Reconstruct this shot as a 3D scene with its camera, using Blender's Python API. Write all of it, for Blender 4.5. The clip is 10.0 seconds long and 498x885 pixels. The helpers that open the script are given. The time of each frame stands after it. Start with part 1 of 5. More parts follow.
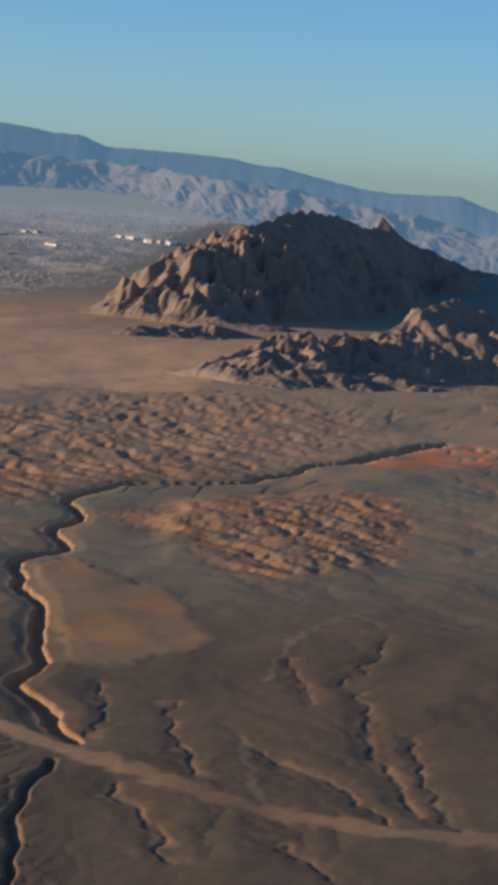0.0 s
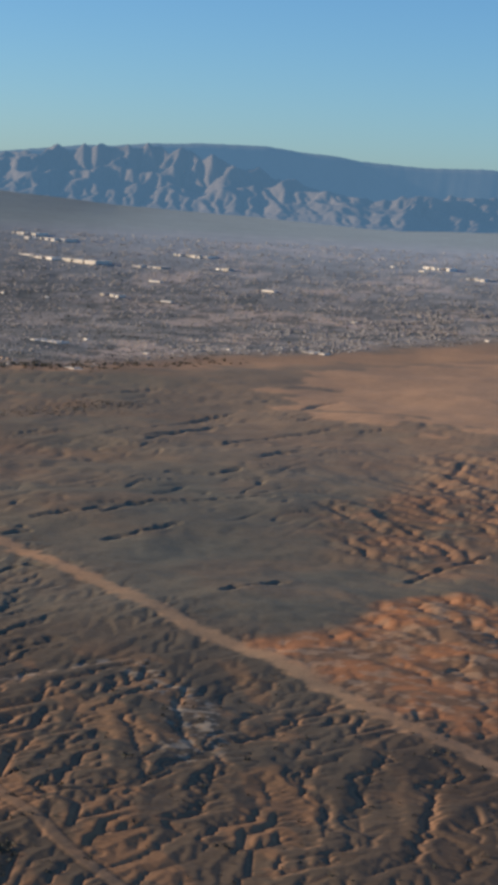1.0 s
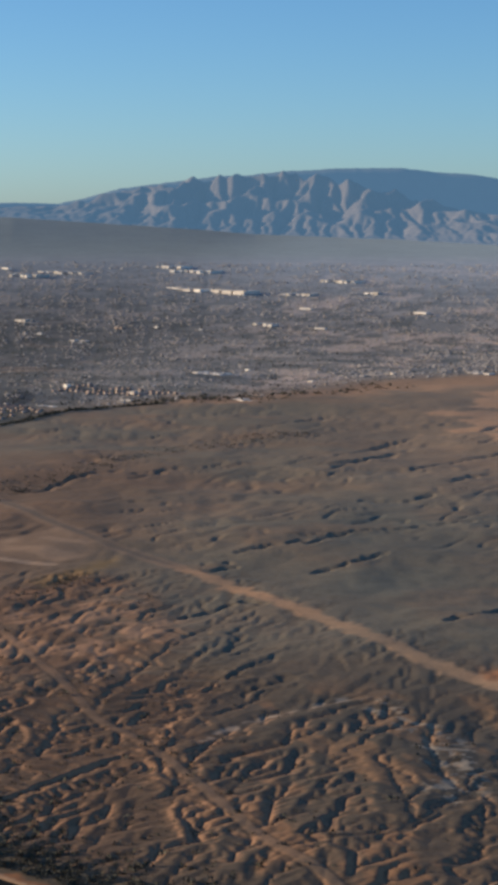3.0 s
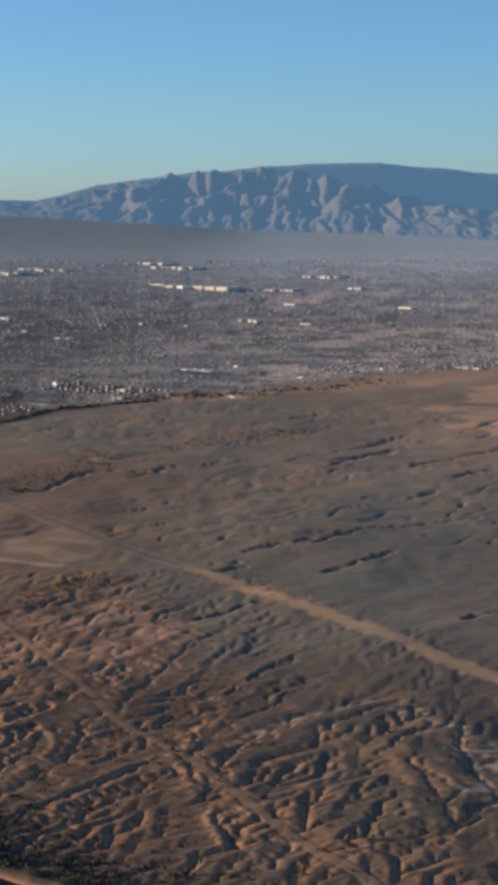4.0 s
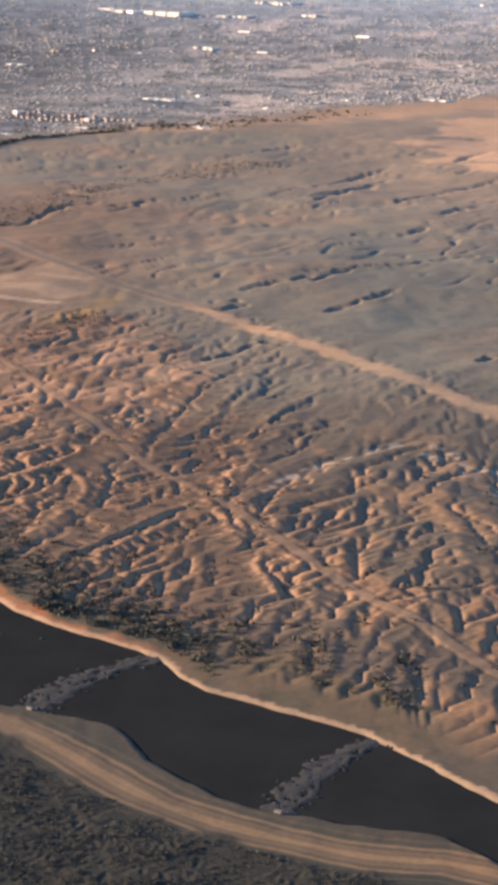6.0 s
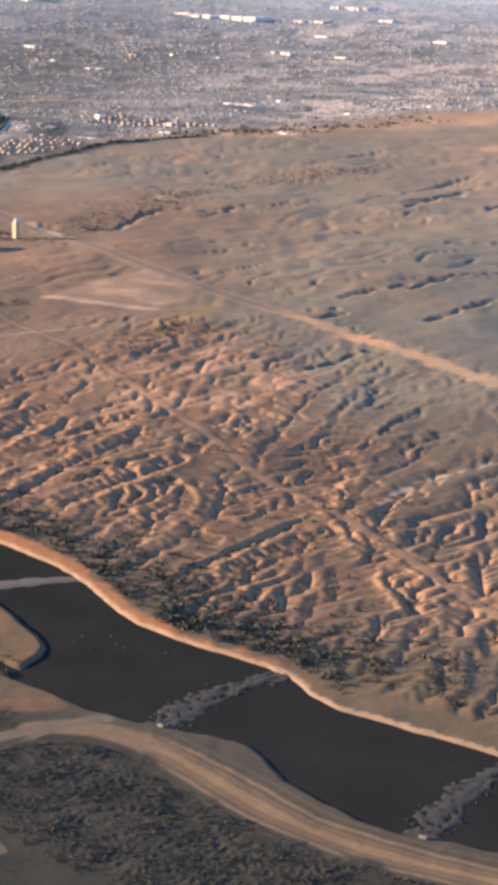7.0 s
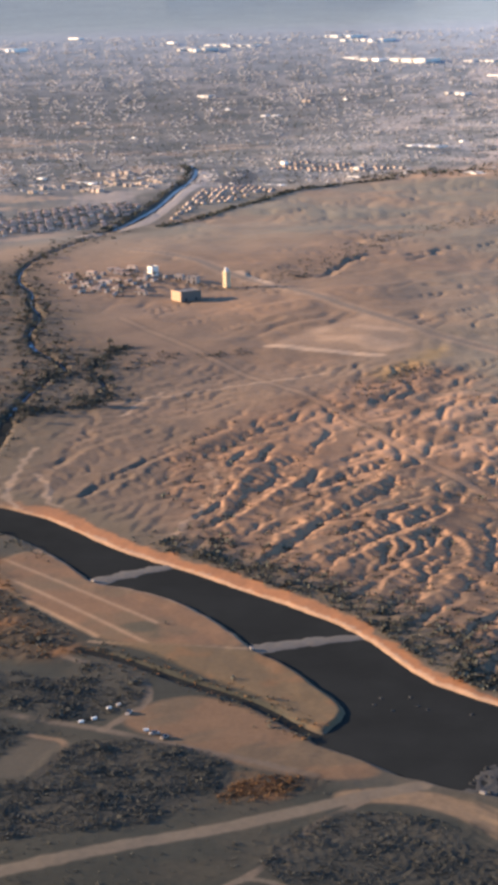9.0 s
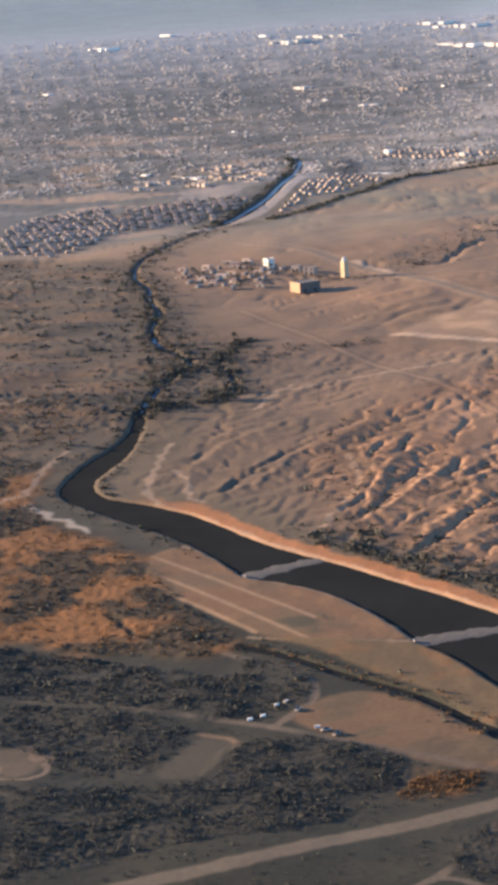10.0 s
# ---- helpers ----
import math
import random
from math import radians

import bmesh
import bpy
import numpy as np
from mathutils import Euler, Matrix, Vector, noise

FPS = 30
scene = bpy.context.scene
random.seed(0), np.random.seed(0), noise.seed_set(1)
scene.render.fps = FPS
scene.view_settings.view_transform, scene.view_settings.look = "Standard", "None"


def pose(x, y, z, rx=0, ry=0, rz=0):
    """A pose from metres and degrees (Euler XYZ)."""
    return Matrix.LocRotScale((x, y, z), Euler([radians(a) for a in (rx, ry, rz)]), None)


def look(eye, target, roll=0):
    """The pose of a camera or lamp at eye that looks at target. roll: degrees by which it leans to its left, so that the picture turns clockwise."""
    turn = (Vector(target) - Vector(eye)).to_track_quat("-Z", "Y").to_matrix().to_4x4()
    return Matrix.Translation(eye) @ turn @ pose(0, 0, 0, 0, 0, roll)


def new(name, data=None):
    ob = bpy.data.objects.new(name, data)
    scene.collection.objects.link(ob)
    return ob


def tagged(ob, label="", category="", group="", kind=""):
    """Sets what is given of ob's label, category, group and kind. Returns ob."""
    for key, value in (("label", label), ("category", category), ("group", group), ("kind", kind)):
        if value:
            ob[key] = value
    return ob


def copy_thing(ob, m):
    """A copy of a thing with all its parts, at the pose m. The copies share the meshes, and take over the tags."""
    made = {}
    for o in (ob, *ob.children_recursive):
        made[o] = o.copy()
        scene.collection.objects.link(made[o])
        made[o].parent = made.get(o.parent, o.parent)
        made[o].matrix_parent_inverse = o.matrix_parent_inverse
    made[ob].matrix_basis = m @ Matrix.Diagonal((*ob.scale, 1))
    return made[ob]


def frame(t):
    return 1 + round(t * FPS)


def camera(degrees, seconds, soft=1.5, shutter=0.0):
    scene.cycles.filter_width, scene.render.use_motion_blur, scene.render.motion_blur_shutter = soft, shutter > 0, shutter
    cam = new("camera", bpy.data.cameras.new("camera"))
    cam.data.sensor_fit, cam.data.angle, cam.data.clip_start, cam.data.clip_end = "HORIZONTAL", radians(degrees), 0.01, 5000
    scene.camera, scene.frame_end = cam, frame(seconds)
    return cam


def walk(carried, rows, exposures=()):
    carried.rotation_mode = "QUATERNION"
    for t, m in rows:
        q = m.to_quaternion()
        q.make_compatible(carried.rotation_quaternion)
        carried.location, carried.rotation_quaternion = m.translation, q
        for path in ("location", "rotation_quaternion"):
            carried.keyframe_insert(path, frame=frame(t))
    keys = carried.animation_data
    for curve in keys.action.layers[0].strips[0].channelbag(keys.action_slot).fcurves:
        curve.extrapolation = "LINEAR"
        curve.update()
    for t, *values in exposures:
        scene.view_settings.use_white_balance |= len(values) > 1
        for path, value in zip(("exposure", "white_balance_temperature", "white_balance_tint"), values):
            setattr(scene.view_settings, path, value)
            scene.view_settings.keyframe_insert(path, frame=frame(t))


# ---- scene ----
# ---------- camera and its flight ----------
cam = camera(14.364, 10.0, soft=5.0)
PATH = [
    (0.0, (0.00, 0.00, 150.00), (131.13, 579.83, 68.72), 3.63),
    (0.5, (-7.54, 3.31, 149.22), (43.38, 595.95, 70.55), 3.83),
    (0.6, (-9.05, 3.98, 149.09), (27.71, 597.78, 71.32), 3.87),
    (1.0, (-15.09, 6.68, 148.61), (-26.58, 601.76, 72.77), 3.30),
    (1.5, (-22.66, 10.10, 148.15), (-67.05, 603.94, 74.79), 2.35),
    (2.0, (-30.23, 13.56, 147.82), (-77.60, 607.44, 76.66), 1.60),
    (2.5, (-37.82, 17.05, 147.59), (-87.91, 610.86, 77.73), 0.91),
    (3.0, (-45.40, 20.57, 147.45), (-97.93, 614.23, 78.12), 0.34),
    (4.5, (-68.18, 31.12, 147.36), (-102.07, 625.78, 75.08), -0.05),
    (5.0, (-75.77, 34.60, 147.37), (-94.76, 628.22, 62.19), 0.09),
    (5.2, (-78.81, 35.99, 147.37), (-94.59, 627.08, 45.56), 0.15),
    (6.3, (-95.48, 43.49, 147.26), (-120.83, 622.59, -7.68), 1.16),
    (6.5, (-98.51, 44.83, 147.21), (-127.88, 624.11, -6.32), 1.17),
    (7.0, (-106.07, 48.13, 147.04), (-146.26, 627.85, -2.31), 0.99),
    (7.5, (-113.62, 51.35, 146.76), (-164.90, 631.19, 1.32), 0.67),
    (8.0, (-121.16, 54.49, 146.37), (-184.00, 634.07, 4.45), 0.21),
    (8.5, (-128.68, 57.53, 145.84), (-202.55, 636.59, 7.17), -0.43),
    (9.0, (-136.18, 60.47, 145.15), (-224.30, 638.16, 9.08), -1.53),
    (9.5, (-143.66, 63.29, 144.28), (-250.01, 637.97, 8.49), -3.04),
    (10.0, (-151.12, 65.99, 143.21), (-267.40, 638.54, 6.60), -3.77),
]
EXPOSURES = [(0.0, 0.27, 5660, 2.5), (0.5, 0.20, 5660, 2.5), (1.0, 0.30, 5660, 2.5), (3.0, 0.32, 5660, 2.5), (5.2, 0.48, 5690, 2.5), (6.3, 1.72, 6070, 9.5), (10.0, 1.67, 5970, 8.5)]
walk(cam, [(t, look(e, g, r)) for t, e, g, r in PATH], EXPOSURES)

# ---------- world and sun ----------
SUN_EL = radians(12.0)
TO_SUN = Vector((-0.995 * math.cos(SUN_EL), 0.10 * math.cos(SUN_EL), math.sin(SUN_EL)))
world = bpy.data.worlds.new("sky")
scene.world = world
world.use_nodes = True
wn, wl = world.node_tree.nodes, world.node_tree.links
sky = wn.new("ShaderNodeTexSky")
sky.sky_type = "NISHITA"
sky.sun_disc = False
sky.sun_elevation = SUN_EL
sky.sun_rotation = math.atan2(TO_SUN.x, TO_SUN.y)
sky.altitude = 600
sky.air_density, sky.dust_density, sky.ozone_density = 0.78, 0.62, 3.55
wl.new(sky.outputs["Color"], wn["Background"].inputs["Color"])
wn["Background"].inputs["Strength"].default_value = 0.111
sun = new("sun", bpy.data.lights.new("sun", "SUN"))
sun.data.energy, sun.data.angle, sun.data.color = 4.5, radians(0.6), (1.0, 0.70, 0.44)
sun.matrix_world = look((0, 0, 900), Vector((0, 0, 900)) - TO_SUN)

# ---------- numeric helpers ----------
HUB = (-75.0, 33.0)          # the sheet of ground is laid out round this point


def perlin(x, y, seed=0):
    """Gradient noise over arrays, about -0.7 to 0.7."""
    xi, yi = np.floor(x).astype(np.int64), np.floor(y).astype(np.int64)
    fx, fy = (x - xi).astype(np.float32), (y - yi).astype(np.float32)
    u, v = fx * fx * fx * (fx * (fx * 6 - 15) + 10), fy * fy * fy * (fy * (fy * 6 - 15) + 10)

    def corner(i, j):
        h = ((xi + i) * 374761393 + (yi + j) * 668265263 + seed * 1442695041) & 0xFFFFFFFF
        h = ((h ^ (h >> 13)) * 1274126177) & 0xFFFFFFFF
        a = ((h ^ (h >> 16)) & 1023).astype(np.float32) * (2 * math.pi / 1024)
        return np.cos(a) * (fx - i) + np.sin(a) * (fy - j)
    top = corner(0, 0) * (1 - u) + corner(1, 0) * u
    low = corner(0, 1) * (1 - u) + corner(1, 1) * u
    return top * (1 - v) + low * v


def fbm(x, y, size, octaves=4, seed=0, gain=0.5):
    out, amp = 0.0, 1.0
    for k in range(octaves):
        out = out + amp * perlin(x / size, y / size, seed + 17 * k)
        size, amp = size * 0.49, amp * gain
    return out


def step(a, b, v):
    k = np.clip((v - a) / (b - a), 0.0, 1.0)
    return k * k * (3 - 2 * k)


def rounded(points, closed=False, times=2):
    """Corner cutting of a polyline or ring."""
    p = np.asarray(points, float)
    for _ in range(times):
        nxt = np.roll(p, -1, 0) if closed else p[1:]
        cur = p if closed else p[:-1]
        q = np.empty((2 * len(cur), 2))
        q[0::2], q[1::2] = 0.75 * cur + 0.25 * nxt, 0.25 * cur + 0.75 * nxt
        p = q if closed else np.vstack([p[:1], q, p[-1:]])
    return p


def to_line(x, y, points, reach=60.0, closed=False, times=2):
    """Distance of each place to a polyline (to its ring, negative inside, when closed); far places get reach."""
    p = rounded(points, closed, times)
    out = np.full(x.shape, reach, np.float32)
    near = np.where((x > p[:, 0].min() - reach) & (x < p[:, 0].max() + reach) & (y > p[:, 1].min() - reach) & (y < p[:, 1].max() + reach))
    px, py = x[near], y[near]
    best, inside = np.full(px.shape, reach * reach), np.zeros(px.shape, bool)
    ends = np.roll(p, -1, 0) if closed else p[1:]
    for (ax, ay), (bx, by) in zip(p if closed else p[:-1], ends):
        dx, dy = bx - ax, by - ay
        k = np.clip(((px - ax) * dx + (py - ay) * dy) / (dx * dx + dy * dy + 1e-9), 0, 1)
        best = np.minimum(best, (px - ax - k * dx) ** 2 + (py - ay - k * dy) ** 2)
        if closed:
            inside ^= ((ay > py) != (by > py)) & (px < dx * (py - ay) / (by - ay + 1e-12) + ax)
    d = np.sqrt(best)
    out[near] = np.where(inside, -d, d)
    return out


def sheet(name, verts, quads, material, smooth=True, colours=None):
    """A mesh object from arrays of places and of four-cornered faces."""
    me = bpy.data.meshes.new(name)
    me.vertices.add(len(verts))
    me.vertices.foreach_set("co", np.ascontiguousarray(verts, np.float32).ravel())
    n = quads.shape[1]
    me.loops.add(quads.size)
    me.loops.foreach_set("vertex_index", np.ascontiguousarray(quads, np.int32).ravel())
    me.polygons.add(len(quads))
    me.polygons.foreach_set("loop_start", np.arange(0, quads.size, n, dtype=np.int32))
    me.update(calc_edges=True)
    me.polygons.foreach_set("use_smooth", np.full(len(quads), smooth))
    if colours is not None:
        layer = me.attributes.new("soil", "FLOAT_COLOR", "POINT")
        layer.data.foreach_set("color", np.ascontiguousarray(np.c_[colours, np.ones(len(verts))], np.float32).ravel())
    me.materials.append(material)
    return new(name, me)


def grid_quads(rows, cols, wrap=False):
    i = np.arange(rows - 1)[:, None] * cols
    j = np.arange(cols if wrap else cols - 1)[None, :]
    k = (j + 1) % cols
    return np.stack([i + j, i + k, i + cols + k, i + cols + j], -1).reshape(-1, 4)


# ---------- materials ----------
def material(name, colour, rough=0.9, spots=(), bump=0.3, bump_size=0.5, metal=0.0, attribute="", island=0.0, spread=0.0):
    """Procedural surface. spots: (size in metres, contrast) pairs of brightness variation; island or spread: how far single pieces differ."""
    m = bpy.data.materials.new(name)
    m.use_nodes = True
    n, l = m.node_tree.nodes, m.node_tree.links
    bsdf = n["Principled BSDF"]
    bsdf.inputs["Roughness"].default_value, bsdf.inputs["Metallic"].default_value = rough, metal
    bsdf.inputs["Specular IOR Level"].default_value = 0.2
    place = n.new("ShaderNodeNewGeometry")
    if attribute:
        src = n.new("ShaderNodeAttribute")
        src.attribute_name = attribute
        col = src.outputs["Color"]
    else:
        src = n.new("ShaderNodeRGB")
        src.outputs[0].default_value = (*colour, 1)
        col = src.outputs[0]

    def scaled(col, value, low, high):
        ramp = n.new("ShaderNodeMapRange")
        ramp.inputs["To Min"].default_value, ramp.inputs["To Max"].default_value = low, high
        l.new(value, ramp.inputs["Value"])
        mul = n.new("ShaderNodeVectorMath")
        mul.operation = "SCALE"
        l.new(col, mul.inputs[0])
        l.new(ramp.outputs[0], mul.inputs["Scale"])
        return mul.outputs[0]
    for size, contrast in spots:
        tex = n.new("ShaderNodeTexNoise")
        tex.inputs["Scale"].default_value, tex.inputs["Detail"].default_value, tex.inputs["Roughness"].default_value = 1.0 / size, 5.0, 0.65
        l.new(place.outputs["Position"], tex.inputs["Vector"])
        col = scaled(col, tex.outputs["Fac"], 1 - contrast, 1 + contrast)
    if island:
        col = scaled(col, place.outputs["Random Per Island"], 1 - island, 1 + island)
    if spread:
        info = n.new("ShaderNodeObjectInfo")
        col = scaled(col, info.outputs["Random"], 1 - spread, 1 + spread)
    l.new(col, bsdf.inputs["Base Color"])
    if bump:
        tex = n.new("ShaderNodeTexNoise")
        tex.inputs["Scale"].default_value, tex.inputs["Detail"].default_value = 1.0 / bump_size, 6.0
        l.new(place.outputs["Position"], tex.inputs["Vector"])
        b = n.new("ShaderNodeBump")
        b.inputs["Strength"].default_value, b.inputs["Distance"].default_value = 1.0, bump
        l.new(tex.outputs["Fac"], b.inputs["Height"])
        l.new(b.outputs["Normal"], bsdf.inputs["Normal"])
    return m


SOIL = material("desert_soil", (0.3, 0.22, 0.16), 0.95, ((60, 0.16), (7, 0.24), (1.2, 0.30)), 0.08, 1.8, attribute="soil")
ROCK = material("dark_rock", (0.26, 0.187, 0.140), 0.95, ((40, 0.35), (5, 0.3)), 0.6, 4.0)
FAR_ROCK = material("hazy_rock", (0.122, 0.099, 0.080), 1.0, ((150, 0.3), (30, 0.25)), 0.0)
BACK_ROCK = material("hazed_back_rock", (0.098, 0.102, 0.100), 1.0, ((150, 0.2), (30, 0.15)), 0.0)
# blue glow and the back ridge's cooler colour paint in the haze of distance
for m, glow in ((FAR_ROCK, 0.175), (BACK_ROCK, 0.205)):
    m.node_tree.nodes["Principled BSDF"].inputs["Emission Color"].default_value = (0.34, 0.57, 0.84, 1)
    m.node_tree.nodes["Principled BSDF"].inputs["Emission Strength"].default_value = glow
WATER = material("still_water", (0.0295, 0.0302, 0.0268), 0.4, ((20, 0.4),), 0.02, 1.5)
WATER.node_tree.nodes["Principled BSDF"].inputs["Specular IOR Level"].default_value = 0.0
# blue in these two base colours stands in for the reflected sky
STREAM_WATER = material("sky_tinted_stream_water", (0.022, 0.036, 0.075), 0.3, ((15, 0.3),), 0.02, 1.0)
CANAL_WATER = material("canal_water", (0.085, 0.095, 0.10), 0.35, ((15, 0.2),), 0.0)
RUBBLE = material("grey_rubble", (0.060, 0.056, 0.047), 0.95, ((3, 0.4), (0.6, 0.4)), 0.1, 0.4)
STONE = material("grouted_stone", (0.135, 0.117, 0.093), 0.95, ((4, 0.25), (0.7, 0.25)), 0.05, 0.5)
CONCRETE = material("pale_concrete", (0.22, 0.19, 0.158), 0.85, ((5, 0.2), (0.7, 0.15)), 0.0)
BRUSH = material("grey_green_brush", (0.074, 0.072, 0.058), 0.95, ((12, 0.35),), 0.0, island=0.15)
GREEN = material("dark_green_foliage", (0.080, 0.076, 0.055), 0.95, ((12, 0.4),), 0.0, island=0.5)
RUST = material("rust_brown_reeds", (0.17, 0.09, 0.038), 0.95, ((8, 0.4),), 0.0, island=0.4)
BARK = material("grey_brown_bark", (0.14, 0.10, 0.07), 0.95, ((0.5, 0.3),), 0.02, 0.1)
CREAM = material("cream_paint", (0.58, 0.44, 0.26), 0.8, ((4, 0.15),), 0.0)
# shaded front and sunlit sides of one block, painted as two colours
BLOCK_SHADE = material("block_wall_shaded", (0.165, 0.135, 0.108), 0.9, ((3, 0.15),), 0.0)
BLOCK_LIT = material("block_wall_lit", (0.40, 0.27, 0.165), 0.9, ((3, 0.15),), 0.0)
STUCCO = material("tan_stucco", (0.44, 0.345, 0.265), 0.9, ((3, 0.15),), 0.0, spread=0.3)
TILE = material("clay_roof", (0.44, 0.30, 0.215), 0.9, ((3, 0.2),), 0.0, spread=0.35)
WHITE = material("white_metal_roof", (0.80, 0.72, 0.60), 0.7, ((30, 0.1), (4, 0.08)), 0.0, spread=0.3)
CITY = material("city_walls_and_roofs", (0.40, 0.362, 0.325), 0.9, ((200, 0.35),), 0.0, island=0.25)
# tree colour lightened and greyed in place of haze over the city
STREET_GREEN = material("hazed_street_trees", (0.112, 0.110, 0.092), 0.95, ((120, 0.35),), 0.0, island=0.4)
GLASS = material("dark_window", (0.03, 0.035, 0.04), 0.2, (), 0.0)
METAL = material("painted_metal", (0.42, 0.345, 0.27), 0.6, ((2, 0.2),), 0.0, spread=0.4)
RUBBER = material("black_rubber", (0.02, 0.02, 0.02), 0.8, (), 0.0)

# ---------- plan of the land, metres ----------
SHORE_N = [(40, 250), (-20, 318), (-64, 370), (-70, 379), (-78, 388), (-82, 393), (-93, 400), (-104, 407), (-111, 411), (-117, 417), (-123, 428), (-126, 432), (-135, 439), (-143, 444), (-151, 450), (-162, 461), (-177, 489), (-192, 505), (-207, 518), (-222, 532), (-228, 537), (-243, 549), (-253, 559), (-261, 569), (-272, 581), (-279, 587), (-291, 595), (-300, 599), (-307, 606), (-312, 619), (-311, 634), (-309, 651), (-312, 681), (-317, 710)]
SHORE_S = [(20, 240), (-30, 300), (-66, 348), (-73, 351), (-83, 352), (-89, 355), (-97, 356), (-104, 360), (-110, 365), (-117, 372), (-123, 380), (-126, 388), (-130, 394), (-136, 396), (-148, 400), (-156, 404), (-163, 408), (-173, 417), (-182, 423), (-179, 426), (-175, 437), (-177, 444), (-183, 453), (-190, 465), (-196, 472), (-200, 476), (-204, 484), (-209, 492), (-217, 503), (-224, 511), (-231, 516), (-238, 520), (-247, 523), (-254, 534), (-263, 547), (-269, 554), (-277, 563), (-289, 574), (-298, 582), (-306, 590), (-315, 599), (-320, 609), (-321, 622), (-321, 643), (-317, 661), (-317, 685), (-322, 711)]
RIVER = SHORE_N + SHORE_S[::-1]
INLET = [(-179, 425), (-184, 429), (-190, 437), (-197, 444), (-204, 449), (-213, 455), (-221, 462), (-230, 469), (-238, 473)]
STREAM = [(-320, 710), (-323, 738), (-323, 773), (-320, 788), (-321, 804), (-336, 830), (-348, 850), (-358, 888), (-360, 920), (-377, 961), (-383, 995), (-400, 1026), (-411, 1076), (-412, 1125), (-406, 1183), (-396, 1240)]
CANAL = [(-396, 1240), (-390, 1335), (-395, 1461), (-403, 1562), (-409, 1616), (-423, 1662)]
DARK_PATCH = [(-373, 1484), (-386, 1606), (-367, 1617), (-351, 1562), (-350, 1493)]
SIDE_STREAM = [(-319, 722), (-307, 724), (-294, 731), (-292, 749), (-300, 775), (-310, 798), (-312, 826), (-307, 844)]
LEVEE = [(-404, 1614), (-390, 1536), (-385, 1388), (-383, 1253), (-409, 1209)]
HEDGE = [(-370, 1254), (-351, 1313), (-331, 1384), (-315, 1447), (-282, 1516), (-249, 1534)]
SHORE_ROAD = [(0, 305), (-66, 339), (-74, 339), (-83, 340), (-92, 344), (-102, 348), (-112, 354), (-122, 362), (-134, 376), (-146, 389), (-156, 396), (-166, 397), (-170, 395)]
ROAD_Y = [(-158, 402), (-168, 396), (-176, 390), (-185, 384), (-194, 378), (-203, 373), (-211, 368), (-220, 362), (-233, 355), (-260, 338)]
PATH_N = [(-196, 338), (-191, 349), (-188, 356), (-184, 360), (-178, 358), (-171, 351), (-166, 343)]
ROAD_Y2 = [(-167, 394), (-175, 384), (-178, 374), (-183, 361), (-189, 355), (-196, 340)]
PATH_S = [(-284, 441), (-270, 440), (-261, 439), (-253, 435), (-244, 432), (-236, 429), (-228, 427), (-219, 423), (-213, 420), (-198, 414), (-186, 409), (-178, 405)]
PATH_C = [(-223, 425), (-220, 432), (-217, 439), (-218, 448), (-222, 455), (-228, 461), (-236, 465), (-242, 469)]
MAIN_ROAD = [(220, 390), (158, 414), (148, 418), (136, 422), (125, 430), (113, 437), (101, 447), (90, 465), (79, 482), (24, 557), (12, 579), (-2, 607), (-16, 637), (-31, 649), (-52, 683), (-76, 726), (-127, 803), (-147, 833), (-173, 865), (-197, 900), (-220, 935), (-243, 975), (-264, 1008), (-271, 1014), (-300, 1058), (-325, 1105), (-366, 1145)]
TRACK = [(-322, 915), (-284, 855), (-263, 819), (-241, 781), (-217, 742), (-190, 692), (-164, 639), (-150, 606), (-140, 581), (-124, 560), (-111, 535), (-99, 511), (-88, 486), (-78, 467), (-68, 453), (-60, 436), (-40, 405)]
TRAILS = [[(-238, 647), (-230, 617), (-231, 594), (-235, 569)], [(-472, 1033), (-436, 1010), (-399, 992)], [(-303, 726), (-276, 743), (-245, 772), (-216, 796)], [(-322, 590), (-312, 578), (-300, 567)], [(117, 504), (111, 460), (110, 445)], [(197, 656), (170, 633), (150, 598), (137, 563)], [(-299, 668), (-298, 649), (-295, 621), (-292, 604), (-286, 593)], [(-289, 631), (-283, 620), (-279, 602), (-272, 594)], [(-375, 728), (-370, 731), (-369, 740)], [(-334, 597), (-328, 605), (-331, 623), (-331, 644), (-331, 659)], [(-325, 592), (-318, 586), (-309, 577), (-298, 565)], [(-280, 715), (-276, 750), (-270, 763)]]
CANYON = [(366, 1106), (328, 1071), (296, 1017), (261, 991), (235, 959), (212, 934), (179, 924), (141, 910), (126, 891), (116, 875), (116, 839), (106, 805), (99, 774), (97, 751), (87, 750), (77, 725), (76, 691), (79, 644), (76, 613), (69, 583), (65, 557), (68, 528), (72, 503)]
CANYON_LOW = [(64, 485), (56, 463), (49, 442), (46, 412), (40, 380)]
MESA = [(84, 723), (104, 741), (109, 715), (121, 687), (129, 688), (128, 643), (131, 612), (113, 593), (93, 582), (80, 581), (82, 625), (82, 666)]
SANDFLAT = [(175, 1878), (237, 1733), (326, 1721), (413, 1761), (369, 1548), (296, 1441), (246, 1288), (180, 1299), (118, 1259), (84, 1287), (52, 1302), (-4, 1356), (-30, 1499), (36, 1740)]
BAD_RIVER = [(-176, 501), (-154, 471), (-136, 452), (-117, 434), (-102, 423), (-77, 404), (-50, 375), (50, 375), (58, 540), (20, 580), (-8, 612), (-24, 634), (-60, 624), (-87, 595), (-115, 643), (-150, 790), (-189, 830), (-207, 770), (-241, 718), (-254, 657), (-246, 608), (-230, 567)]
